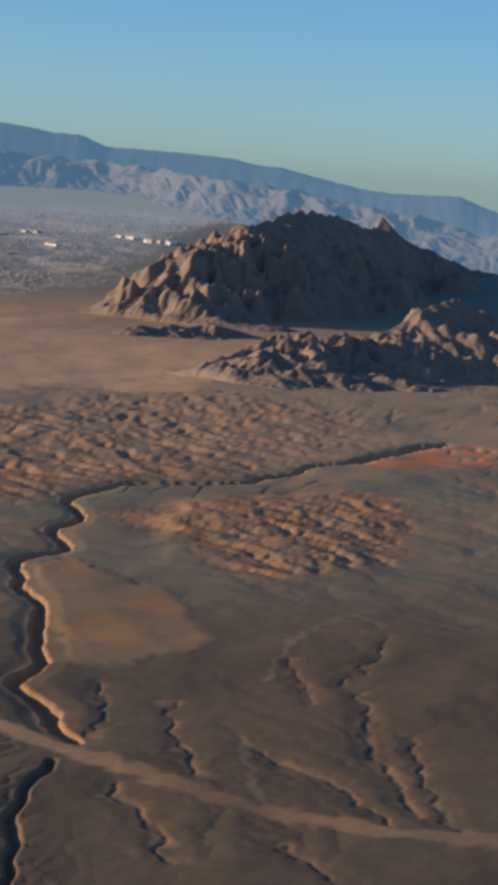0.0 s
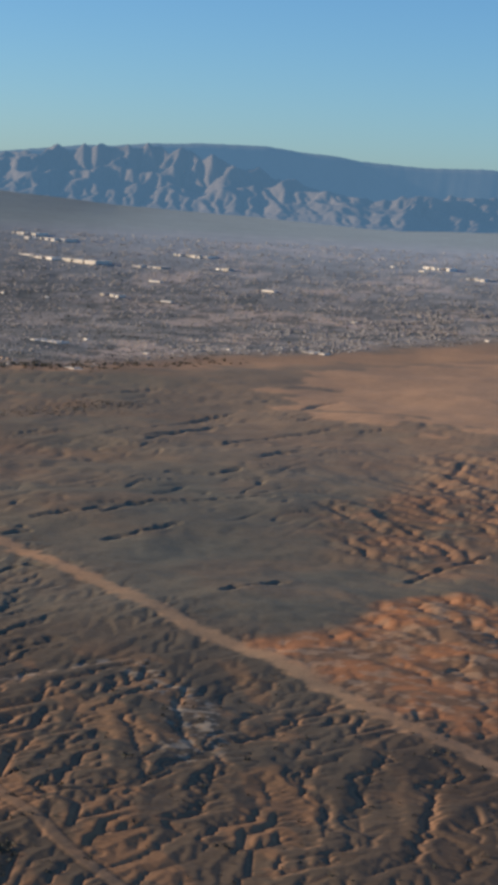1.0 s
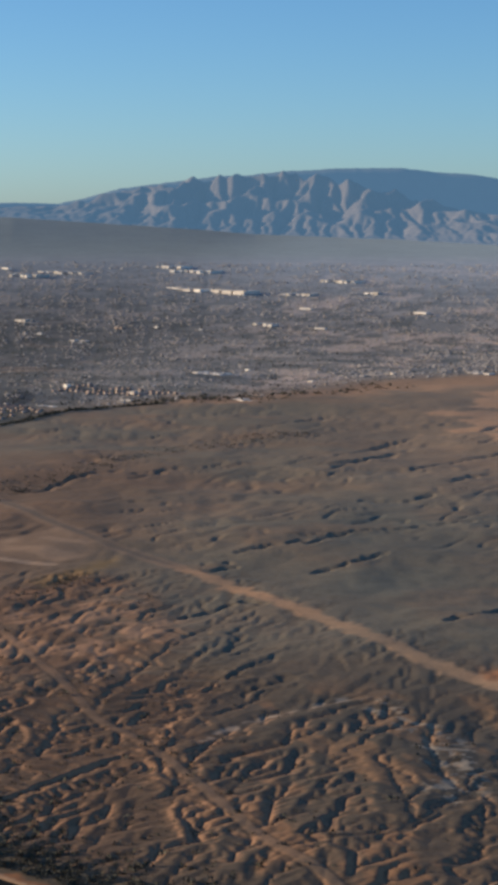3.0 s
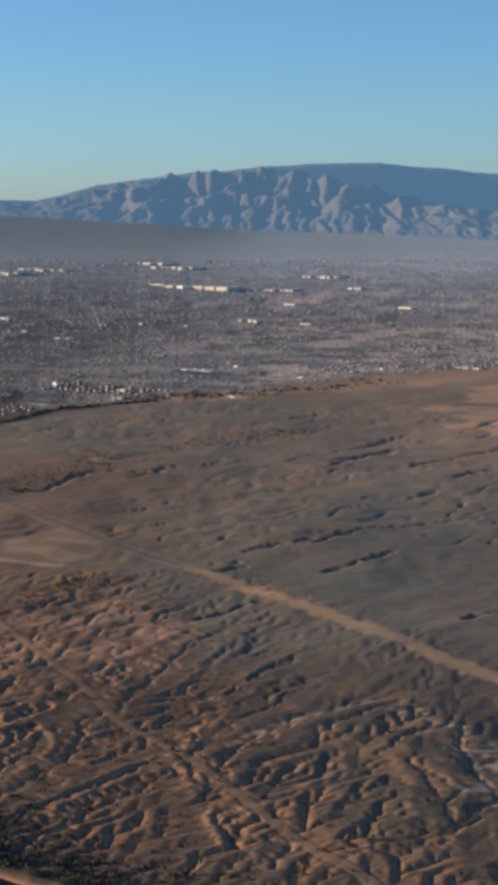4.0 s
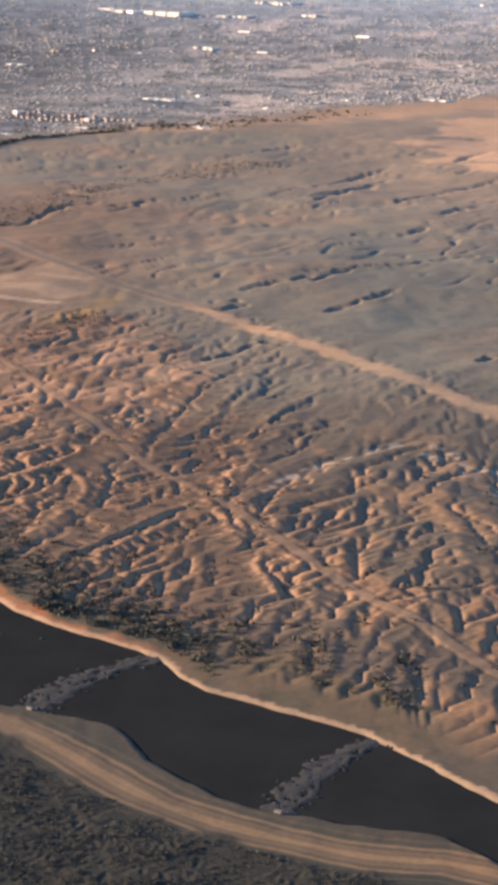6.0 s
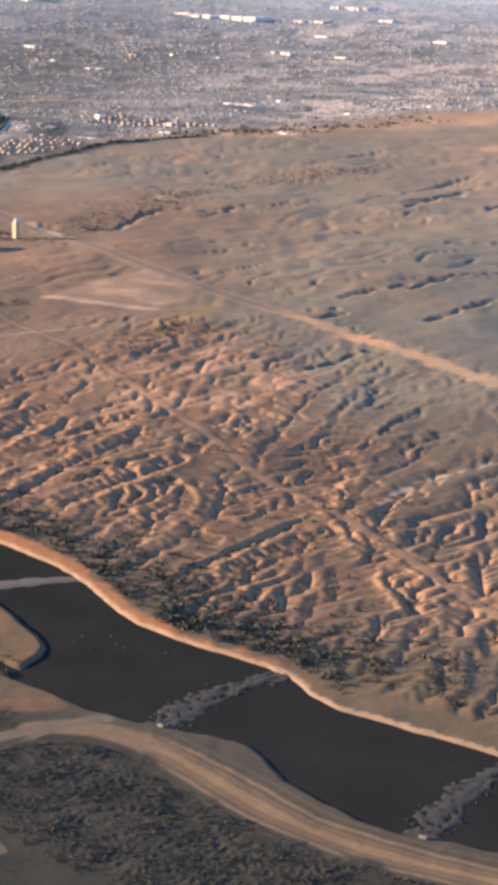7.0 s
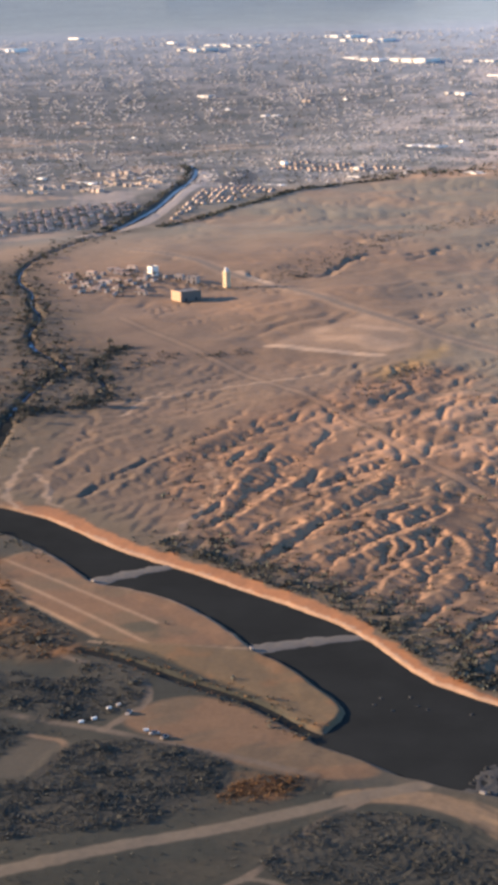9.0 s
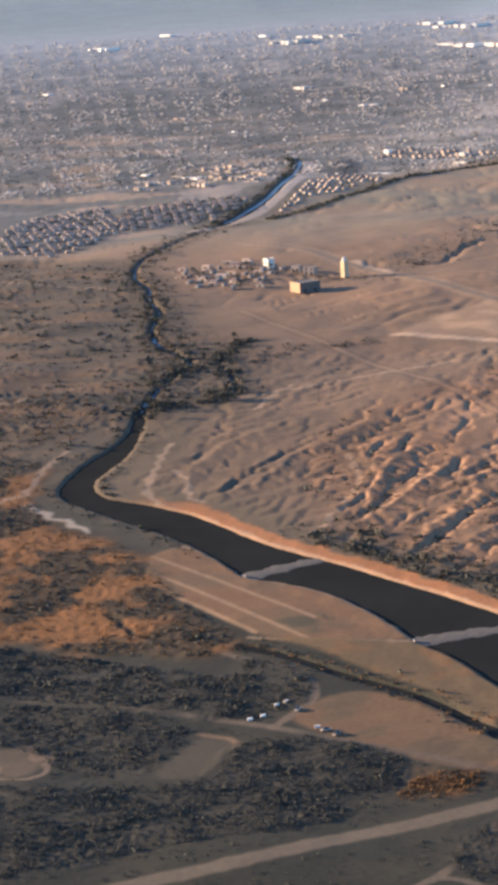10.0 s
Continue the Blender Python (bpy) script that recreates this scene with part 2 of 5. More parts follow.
BAD_BUTTE = [(60, 1150), (114, 1192), (195, 1272), (284, 1299), (343, 1256), (351, 1151), (266, 1011), (201, 936), (144, 926), (107, 866), (60, 856), (40, 1000)]
BAD_FAN = [(120, 847), (161, 867), (223, 907), (288, 917), (254, 785), (226, 736), (190, 712), (159, 690), (152, 774), (124, 820)]
BAD_RED = [(-34, 652), (-12, 664), (11, 684), (29, 740), (62, 755), (72, 700), (60, 640), (54, 575), (42, 545), (24, 570), (10, 592), (-8, 626)]
BAD_EAST = [(-10, 937), (18, 983), (99, 1055), (77, 834), (40, 773), (0, 848)]
BAD_SOUTH = [(150, 600), (185, 610), (190, 560), (175, 480), (150, 430), (110, 400), (60, 400), (80, 470)]
SPIT_A = [(-276, 542), (-269, 552), (-261, 543), (-253, 533), (-247, 522), (-238, 519), (-231, 515), (-224, 510), (-217, 502), (-209, 491), (-204, 483), (-201, 477), (-212, 476), (-225, 476), (-237, 481), (-251, 497), (-263, 509), (-272, 521)]
SPIT_LINES = [[(-275, 541), (-257, 524), (-241, 508), (-225, 492)], [(-273, 528), (-253, 508), (-235, 489), (-223, 476)], [(-272, 521), (-263, 509), (-251, 497), (-237, 482)], [(-238, 479), (-230, 477), (-223, 476), (-200, 476)], [(-269, 551), (-261, 543), (-253, 533), (-247, 522), (-238, 519), (-224, 510), (-209, 491), (-201, 477)]]
CREEK = [(-275, 496), (-271, 491), (-266, 483), (-261, 479), (-255, 476)]
FLAT_N = [(-124, 430), (-109, 439), (-94, 434), (-84, 418), (-68, 398), (-69, 381), (-80, 390), (-94, 400), (-108, 409), (-118, 419)]
SPIT_B = [(-237, 478), (-225, 478), (-200, 475), (-196, 472), (-190, 465), (-183, 453), (-177, 444), (-175, 437), (-179, 427), (-184, 433), (-190, 441), (-195, 447), (-210, 459), (-218, 468), (-226, 475)]
FIELD_C = [(-222, 429), (-217, 440), (-208, 446), (-198, 441), (-188, 431), (-181, 424), (-163, 408), (-173, 402), (-189, 407), (-206, 417)]
FIELD_D = [(-237, 421), (-227, 418), (-230, 399), (-242, 397), (-240, 409)]
CLEARING = [(-277, 411), (-271, 413), (-265, 408), (-264, 399), (-270, 396)]
SHRUB_A = [(-183, 370), (-177, 382), (-168, 389), (-158, 389), (-150, 384), (-144, 375), (-135, 367), (-127, 360), (-118, 351), (-106, 344), (-97, 339), (-88, 335), (-67, 326), (-60, 300), (-110, 300), (-150, 305), (-137, 325), (-147, 331), (-171, 354), (-182, 362)]
SHRUB_B = [(-230, 401), (-228, 418), (-220, 421), (-204, 417), (-193, 409), (-195, 395), (-200, 385), (-207, 379), (-217, 375), (-231, 370), (-249, 360), (-262, 350), (-285, 360), (-285, 392), (-253, 393), (-234, 396)]
SHRUB_C = [(-300, 438), (-258, 436), (-245, 431), (-238, 421), (-240, 409), (-243, 398), (-260, 400), (-266, 411), (-290, 417)]
SHRUB_D = [(-310, 482), (-280, 470), (-252, 459), (-235, 452), (-237, 467), (-227, 461), (-220, 453), (-218, 443), (-224, 433), (-229, 428), (-246, 434), (-300, 445)]
REEDS = [(-370, 562), (-365, 655), (-340, 650), (-332, 638), (-328, 604), (-313, 573), (-289, 555), (-276, 539), (-264, 511), (-248, 490), (-239, 478), (-241, 467), (-253, 467), (-274, 470), (-310, 486)]
REEDS_FAR = [(-382, 749), (-349, 746), (-332, 707), (-331, 666), (-345, 667), (-360, 653)]
REEDS_LOW = [(-195, 395), (-190, 403), (-181, 406), (-179, 400), (-185, 393), (-193, 389)]
PALE = [(-250, 849), (-241, 880), (-224, 905), (-214, 925), (-204, 908), (-183, 867), (-194, 837), (-222, 842)]
PALE_EDGE = [(-247, 852), (-226, 843), (-201, 834)]
YELLOW = [(-202, 797), (-187, 829), (-180, 858), (-171, 850), (-173, 819), (-188, 788), (-198, 776)]
TAN_FIELD = [(-624, 1638), (-606, 1689), (-581, 1696), (-538, 1547), (-579, 1524)]
BARE_STRIP = [(-481, 1374), (-467, 1454), (-424, 1448), (-398, 1393), (-417, 1352), (-458, 1360)]
RED_BANK = [(278, 985), (322, 1053), (366, 1106), (396, 1090), (361, 991), (314, 982)]
RED_CLIFF = [(290, 1005), (310, 1034), (340, 1078), (368, 1102), (377, 1086), (388, 1066)]
WASHZONE = [(-640, 640), (-700, 1000), (-600, 1105), (-490, 1112), (-425, 1085), (-398, 1010), (-380, 975), (-362, 940), (-335, 854), (-312, 826), (-293, 749), (-314, 689), (-319, 658), (-330, 644), (-380, 638)]
CITY_EDGE = [(-900, 1130), (-503, 1130), (-461, 1119), (-448, 1172), (-415, 1175), (-396, 1244), (-370, 1254), (-355, 1383), (-317, 1479), (-266, 1544), (-221, 1586), (-170, 1575), (-149, 1657), (-106, 1753), (-3, 1833), (87, 1968), (200, 2130), (330, 2270), (380, 2450), (470, 2700), (520, 2900), (700, 3300), (1200, 3700)]
CITY_RING = CITY_EDGE + [(2800, 4400), (-2800, 4400), (-2400, 1400)]
SCARPS = [[(-95, 884), (-82, 919), (-67, 930), (-56, 935)], [(-54, 937), (-37, 952), (-14, 967)], [(-96, 1161), (-77, 1209), (-61, 1250)], [(-76, 1031), (-50, 1033), (-40, 1055)], [(-49, 1161), (-22, 1215), (14, 1269)], [(-98, 1224), (-51, 1339)], [(-29, 1104), (-7, 1140), (9, 1128)], [(-36, 728), (-22, 746), (-12, 755)], [(-132, 731), (-117, 755)], [(-136, 839), (-128, 843)], [(-113, 761), (-105, 759)], [(-101, 769), (-94, 768)], [(37, 774), (54, 813), (72, 839)], [(-245, 1038), (-237, 1101), (-227, 1123)], [(-208, 1114), (-185, 1150)], [(-99, 1176), (-64, 1228)], [(-4, 1374), (21, 1437)], [(-89, 826), (-60, 869)], [(-124, 865), (-98, 894)], [(-238, 1093), (-218, 1131)], [(-204, 1099), (-192, 1124)], [(-163, 1368), (-112, 1459)], [(-134, 822), (-124, 833)]]
PALE_GULLY = [(-106, 560), (-99, 574), (-95, 581), (-86, 597), (-68, 616)]
PALE_SEAM = [(-60, 612), (-50, 594), (-41, 570), (-34, 552), (-33, 532), (-36, 508)]


# ---------- shape of the land ----------
def far_reach(r):
    return np.where(r < 2000, r, r + 0.00148 * np.clip(r - 2000, 0, None) ** 2)


def valley(r):
    """The valley floor climbs towards the mountains, shaped so its shortened distances fit the camera's view."""
    return 150.0 * (1 - r / far_reach(r))


FOOT_AT = [(-34, 4330), (-8, 4330), (-4, 4260), (-2, 4210), (0.3, 4080), (3.0, 3850), (5, 3960), (7, 4080), (9, 4060), (9.9, 3950), (11.6, 3560), (12.5, 3360), (16, 3050), (20, 2750), (34, 2600)]


def along_arc(table, degrees_at):
    return np.interp(degrees_at, [c[0] for c in table], [c[1] for c in table])


def fan_rise(x, y):
    """Gravel fans lift the valley's far edge below the western mountains."""
    a, r = np.degrees(np.arctan2(x - HUB[0], y - HUB[1])), np.hypot(x - HUB[0], y - HUB[1])
    foot = along_arc(FOOT_AT, a)
    # land behind the eastern hills sunk to keep it out of the camera's view
    hollow = 85 * step(8.5, 12, a) * step(foot + 260, foot + 620, r)
    return np.interp(a, (-24, -18, -11.5, -9, -7, -4.5, -2, 1), (46, 44, 36, 25, 17, 5, 1, 0)) * step(3450, 4300, r) - hollow


def billow(x, y, size, seed, along=(0.5, 0.87), stretch=2.2):
    """Rounded ridges with sharp gullies between them, drawn out along one direction."""
    u, v = (x * along[1] - y * along[0]), (x * along[0] + y * along[1]) / stretch
    wx, wy = perlin(u / (size * 1.7), v / (size * 1.7), seed + 3) * size * 0.6, perlin(u / (size * 1.7), v / (size * 1.7), seed + 4) * size * 0.6
    return np.abs(perlin((u + wx) / size, (v + wy) / size, seed))


def wear(h, lift, fixed, cell, rounds, k, seed=0, creep=0.035):
    """Running water wears a grid of heights: it runs to the lowest neighbour, gathers, and cuts by flow and slope.
    Gives the heights and the area that drains through each cell."""
    ny, nx = h.shape
    offs = [(-1, -1), (-1, 0), (-1, 1), (0, -1), (0, 1), (1, -1), (1, 0), (1, 1)]
    size = nx * ny
    gx, gy = np.meshgrid(np.arange(nx) * cell, np.arange(ny) * cell)
    jitter = fbm(gx, gy, cell * 7, 2, seed + 9) * 0.25
    edge = np.zeros((ny, nx), bool)
    edge[0], edge[-1], edge[:, 0], edge[:, -1] = True, True, True, True
    kept = (fixed | edge).ravel().tolist()
    ids = np.arange(size).reshape(ny, nx)
    ip = np.pad(ids, 1)
    area = [cell * cell] * size
    for turn in range(rounds):
        hp = np.pad(h, 1, constant_values=1e9)
        best, recv, dist = np.full(h.shape, 1e-7), ids.copy(), np.full(h.shape, cell)
        for dy, dx in offs:
            run = cell * math.hypot(dx, dy)
            drop = (h - hp[1 + dy:1 + dy + ny, 1 + dx:1 + dx + nx]) / run * (1 + jitter * (dx + dy) * 0.5)
            better = drop > best
            best, dist = np.where(better, drop, best), np.where(better, run, dist)
            recv = np.where(better, ip[1 + dy:1 + dy + ny, 1 + dx:1 + dx + nx], recv)
        order = np.argsort(-h.ravel(), kind="stable").tolist()
        to, area = recv.ravel().tolist(), [cell * cell] * size
        for i in order:
            j = to[i]
            if j != i:
                area[j] += area[i]
        f = (k * np.sqrt(np.array(area)) / dist.ravel()).tolist()
        start = h.ravel().tolist()
        z = (h + lift).ravel().tolist()
        for i in reversed(order):
            j = to[i]
            if kept[i]:
                z[i] = start[i]
            elif j != i and z[i] > z[j]:
                z[i] = (z[i] + f[i] * z[j]) / (1 + f[i])
        h = np.array(z).reshape(ny, nx)
        # slopes creep a little
        c = h.copy()
        c[1:-1, 1:-1] += creep * (h[:-2, 1:-1] + h[2:, 1:-1] + h[1:-1, :-2] + h[1:-1, 2:] - 4 * h[1:-1, 1:-1])
        h = np.where(fixed | edge, h, c)
    return h, np.array(area).reshape(ny, nx)


def eroded(x0, x1, y0, y1, cell, base, uplift, seed, rounds=22, k=0.9, rough=1.2, slope=None, blur=14.0):
    """Land worn by running water on a square grid. base: 1 where the land stays at its level (outlets), as a function of places."""
    nx, ny = int((x1 - x0) / cell), int((y1 - y0) / cell)
    gx, gy = np.meshgrid(x0 + cell * np.arange(nx), y0 + cell * np.arange(ny))
    fixed = base(gx, gy)
    h = fbm(gx, gy, 26, 4, seed, 0.6) * rough + slope(gx, gy)
    h = (h - h.min()) * (~fixed)
    h, area = wear(h, uplift(gx, gy) * (~fixed), fixed, cell, rounds, k, seed)
    # keep the gullies and ridges, not the lie of the land: subtract a wide mean
    fine_mean = spread_out(h, blur / cell)
    fine, mid = h - fine_mean, fine_mean - spread_out(fine_mean, 26.0 / cell)
    fine = fine / np.sqrt(spread_out(fine * fine, 18.0 / cell) + 0.05)
    mid = mid / np.sqrt(spread_out(mid * mid, 40.0 / cell) + 0.05)
    rill = step(2.6, 6.0, np.log(area / (cell * cell))) * (~fixed)
    rill = 0.5 * rill + 0.5 * spread_out(rill, 1) * 2.0
    return (x0, y0, cell, np.where(fine > 0, np.tanh(fine * 0.6) / 0.8, np.tanh(fine * 0.6) / 0.6), np.tanh(mid * 0.5), np.clip(rill, 0, 1.2))


def spread_out(h, wide):
    """The mean of a grid over a square of that half width, taken twice."""
    wide = max(int(wide), 1)
    for _ in range(2):
        for axis in (0, 1):
            p = np.cumsum(np.pad(h, [(wide + 1, wide) if q == axis else (0, 0) for q in (0, 1)], mode="edge"), axis=axis)
            n = h.shape[axis]
            h = (np.take(p, np.arange(2 * wide + 1, 2 * wide + 1 + n), axis) - np.take(p, np.arange(n), axis)) / (2 * wide + 1)
    return h


def sampled(grid, x, y, layer=3):
    """Heights of a worn grid at places, by its four nearest cells; 0 outside it."""
    x0, y0, cell, h = *grid[:3], grid[layer]
    u, v = np.clip((x - x0) / cell, 0, h.shape[1] - 1.001), np.clip((y - y0) / cell, 0, h.shape[0] - 1.001)
    i, j = u.astype(int), v.astype(int)
    a, b = u - i, v - j
    return h[j, i] * (1 - a) * (1 - b) + h[j, i + 1] * a * (1 - b) + h[j + 1, i] * (1 - a) * b + h[j + 1, i + 1] * a * b


DRAINS = [[(104, 543), (100, 509), (100, 484), (98, 470)], [(119, 499), (122, 479), (129, 469), (133, 455), (134, 440), (138, 430)], [(162, 499), (160, 478), (155, 455), (152, 438), (152, 422)], [(163, 550), (159, 526), (152, 504), (150, 483), (148, 464), (146, 438)], [(191, 614), (169, 570), (160, 557)], [(76, 465), (79, 444), (81, 424), (81, 409)], [(108, 416), (110, 405), (115, 392)], [(150, 590), (147, 570), (146, 538)], [(87, 562), (84, 531), (78, 509)]]
ringed = lambda ring, x, y, edge: step(edge * 0.6, -edge, to_line(x, y, ring, 80, True))
GULLIES_NEAR = [[(-118, 608), (-115, 577), (-116, 557), (-114, 536), (-109, 517), (-104, 495), (-96, 470)], [(-90, 628), (-97, 607), (-103, 596), (-113, 564), (-116, 551)], [(-91, 586), (-100, 569), (-105, 549), (-109, 517)], [(-149, 579), (-147, 541), (-152, 532), (-155, 519), (-167, 490)], [(-127, 540), (-134, 525), (-147, 502), (-152, 492)], [(-119, 720), (-133, 669), (-139, 617), (-149, 579)], [(-88, 680), (-101, 656), (-117, 609), (-119, 599)]]
GULLIES_WEST = [[(-162, 596), (-177, 569), (-187, 554), (-196, 527)], [(-158, 552), (-165, 530), (-174, 504)], [(-178, 628), (-183, 604), (-192, 591), (-203, 555), (-205, 542)], [(-204, 693), (-212, 658), (-216, 623), (-222, 587), (-228, 576)], [(-232, 650), (-226, 625), (-227, 601), (-231, 582)], [(-241, 719), (-241, 693), (-250, 671), (-262, 640), (-268, 610)], [(-7, 551), (-33, 515), (-43, 490), (-68, 469)], [(-290, 720), (-284, 680), (-286, 640)]]

GULLIES_SOUTH = [[(-42, 574), (-40, 547), (-37, 526), (-33, 515), (-36, 498), (-45, 486), (-54, 475)], [(-16, 569), (-31, 533), (-28, 505), (-29, 484), (-31, 462), (-38, 456)], [(-8, 515), (-3, 479), (0, 459), (0, 434)], [(-53, 538), (-49, 517), (-46, 490)], [(-115, 543), (-105, 505), (-98, 485), (-94, 470)], [(-81, 649), (-87, 638), (-97, 629), (-101, 615)], [(-54, 474), (-66, 481), (-72, 475)], [(-4, 509), (0, 481), (1, 459)], [(18, 530), (11, 502), (8, 473), (8, 448)], [(37, 534), (28, 496), (24, 459), (18, 438)], [(47, 650), (49, 605), (46, 553)]]


def river_slope(x, y):
    d = np.minimum.reduce([to_line(x, y, q, 40, False, 1) for q in GULLIES_NEAR + GULLIES_WEST + GULLIES_SOUTH])
    return 0.12 * (0.35 * x + 0.94 * y) - 1.6 * step(9, 0, d)


WORN_RIVER = eroded(-345, 80, 370, 850, 0.72, lambda x, y: to_line(x, y, RIVER, 400, True, 1) < 9, lambda x, y: 0.22 + 0 * x, 3, 16, 0.9, rough=0.5, slope=river_slope, blur=3.8)
WORN_EAST = eroded(-40, 400, 560, 1340, 1.6, lambda x, y: to_line(x, y, CANYON) < 3, lambda x, y: 0.3 + 0 * x, 4, 20, 1.0, rough=0.9, slope=lambda x, y: 0.10 * y - 0.06 * x, blur=9)
WORN_SOUTH = eroded(10, 260, 370, 660, 1.2, lambda x, y: np.minimum.reduce([to_line(x, y, q) for q in DRAINS + [CANYON_LOW, CANYON]]) < 1.2, lambda x, y: 0.13 + 0.25 * ringed(BAD_SOUTH, x, y, 30), 5, 18, 1.0, rough=1.2, slope=lambda x, y: 0.12 * y - 0.03 * x, blur=9)
WORN_PLAIN = eroded(-300, 260, 640, 1600, 2.4, lambda x, y: x < -1e6, lambda x, y: 0.08 + 0.25 * step(0.0, 0.35, fbm(x, y, 120, 3, 37)), 6, 22, 0.8, rough=0.8, slope=lambda x, y: 0.08 * (0.85 * x + 0.5 * y), blur=14)


def land(x, y):
    """Height and soil colour of the land at arrays of places."""
    r = np.hypot(x - HUB[0], y - HUB[1])
    wx, wy = x + fbm(x, y, 14, 3, 5) * 5, y + fbm(x, y, 14, 3, 6) * 8
    river = to_line(x + perlin(x / 5, y / 5, 7) * 0.8, y + perlin(x / 5, y / 5, 8) * 0.8, RIVER, 400, True, 1)
    stream = np.minimum(to_line(x, y, STREAM), to_line(x, y, SIDE_STREAM) + 1.2) + perlin(x / 9, y / 9, 61) * 1.5
    inlet = to_line(x, y, INLET)
    away = np.minimum(step(8, 90, river), step(4, 80, stream))
    h = valley(r) + fan_rise(x, y) + away * fbm(x, y, 170, 4, 1) * 4.5 * step(2600, 1500, r) + fbm(x, y, 25, 3, 2) * 0.16
    bad = {}
    sand = step(9, -14, to_line(wx + fbm(x, y, 60, 4, 34, 0.6) * 60, wy + fbm(x, y, 60, 4, 35, 0.6) * 90, SANDFLAT, 80, True))
    mesa = step(3, -3, to_line(wx, wy, MESA, 60, True))
    for name, ring, edge, seed in (("river", BAD_RIVER, 14, 11), ("butte", BAD_BUTTE, 30, 12), ("fan", BAD_FAN, 16, 13), ("red", BAD_RED, 9, 14), ("east", BAD_EAST, 30, 15), ("south", BAD_SOUTH, 30, 16)):
        bad[name] = step(edge * 0.6, -edge, to_line(wx, wy, ring, 60, True))
    rough = np.maximum.reduce([bad["river"], bad["butte"], bad["fan"], bad["red"], bad["east"], bad["south"] * 0.5])
    low = step(300, 230, np.abs(y - 430)) * step(0, -10, (y - 330) + (x + 60) * 1.08) * step(0, 6, river)
    cover, hard = np.zeros_like(h), np.clip(rough, 0, 1)
    pale = step(2, -5, to_line(x, y, PALE, 60, True))
    patchy = step(-0.15, 0.3, fbm(x, y, 90, 3, 38))
    broken = 0.72 + 0.28 * step(-0.12, 0.16, fbm(x, y, 46, 3, 113))
    for worn, ring, deep, shallow, wide, cut in (
            (WORN_RIVER, [(-335, 360), (75, 360), (75, 545), (10, 640), (-120, 840), (-335, 840)], 0.37, 0.28, 0.2, 0.42),
            (WORN_EAST, [(-20, 650), (60, 575), (396, 640), (396, 1336), (60, 1336), (-20, 1100)], 0.62, 0.2, 0.6, 0.8),
            (WORN_SOUTH, [(40, 374), (256, 374), (256, 650), (100, 600), (60, 560), (30, 520)], 0.34, 0.13, 0.4, 0.22),
            (WORN_PLAIN, [(-296, 650), (256, 650), (256, 1590), (-296, 1590)], 0.3, 0.3, 0.15, 0.25)):
        k = step(0, -30, to_line(x, y, ring, 80, True, 0)) * (1 - cover)
        cover = cover + k
        gain = (shallow + (deep - shallow) * hard) * (0.45 + 0.55 * np.maximum(hard, np.maximum(patchy, step(260, 180, river)))) * (1 - 0.4 * step(-130, -60, x) * step(700, 640, y)) * (1 - 0.34 * step(-40, -80, x) * step(620, 690, y) * step(900, 850, y))
        gain, cut = (gain * broken, cut * broken) if worn is WORN_RIVER else (gain, cut)
        h += k * (gain * sampled(worn, x, y) + wide * (0.3 + 0.7 * hard) * sampled(worn, x, y, 4) - cut * (0.35 + 0.65 * hard) * sampled(worn, x, y, 5)) * step(7, 15, river) * (1 - low) * (1 - 0.85 * sand) * (1 - mesa) * (1 - 0.85 * pale)
    maze = np.maximum.reduce([bad["fan"], bad["butte"] * 0.7, bad["east"] * 0.3])
    h += maze * ((0.24 - np.minimum(billow(x, y, 4.2, 24, (0.6, 0.8), 3.0), 1.2 * billow(x, y, 5.0, 26, (-0.25, 0.97), 2.6))) * 0.9 - billow(x, y, 2.4, 25, (-0.5, 0.86), 2.2) * 0.3)
    # single deep gullies between smooth shoulders
    gulch = np.minimum.reduce([to_line(x + fbm(x, y, 22, 4, 114) * 10, y + fbm(x, y, 22, 4, 115) * 12, q, 40, False, 1) for q in GULLIES_NEAR + GULLIES_WEST + GULLIES_SOUTH])
    ribs = 1.0 + 0.5 * perlin(x / 4.5, y / 4.5, 116)
    h += step(10, 14, river) * (step(9, 3, gulch) * step(1.0, 3.0, gulch) * 0.12 - step(1.7 * ribs, 0.1, gulch) * 0.22)
    # short broken cuts in swarms over the open plain
    swarm = step(-0.08, 0.16, fbm(x, y, 85, 3, 89)) * away * step(820, 920, y) * step(1600, 1450, r) * (1 - sand) * (1 - hard) * (1 - pale)
    h -= swarm * step(0.055 * np.clip(y / 650, 1, 2.4), 0.005, billow(x, y, 17, 27, (0.5, 0.87), 3.6)) * (0.55 + 0.9 * perlin(x / 18, y / 18, 28))
    # single scarps on the plain: a cut with a lifted far lip
    for q in SCARPS:
        d = to_line(x + perlin(x / 6, y / 6, 45) * 3, y + perlin(x / 6, y / 6, 46) * 4, q)
        cut = step(2.4 * np.clip(y / 560, 1, 2.6), 0.3, d + np.clip(perlin(x / 16, y / 16, 47), 0, 1) * 3)
        h += cut * (-0.9 + 0.7 * perlin(x / 12, y / 12, 49)) + step(7, 2.6, d) * (1 - cut) * 0.15
    drain = np.minimum.reduce([to_line(x + fbm(x, y, 14, 3, 52) * 5, y + fbm(x, y, 14, 3, 53) * 5, q) for q in DRAINS])
    h -= step(1.7, 0.0, drain + np.clip(perlin(x / 8, y / 8, 88), 0, 1) * 1.6) * 0.34 + step(7, 1, drain) * 0.26
    # red bank below the rock ridge
    d = to_line(x + perlin(x / 9, y / 9, 105) * 6, y + perlin(x / 9, y / 9, 106) * 8, RED_CLIFF)
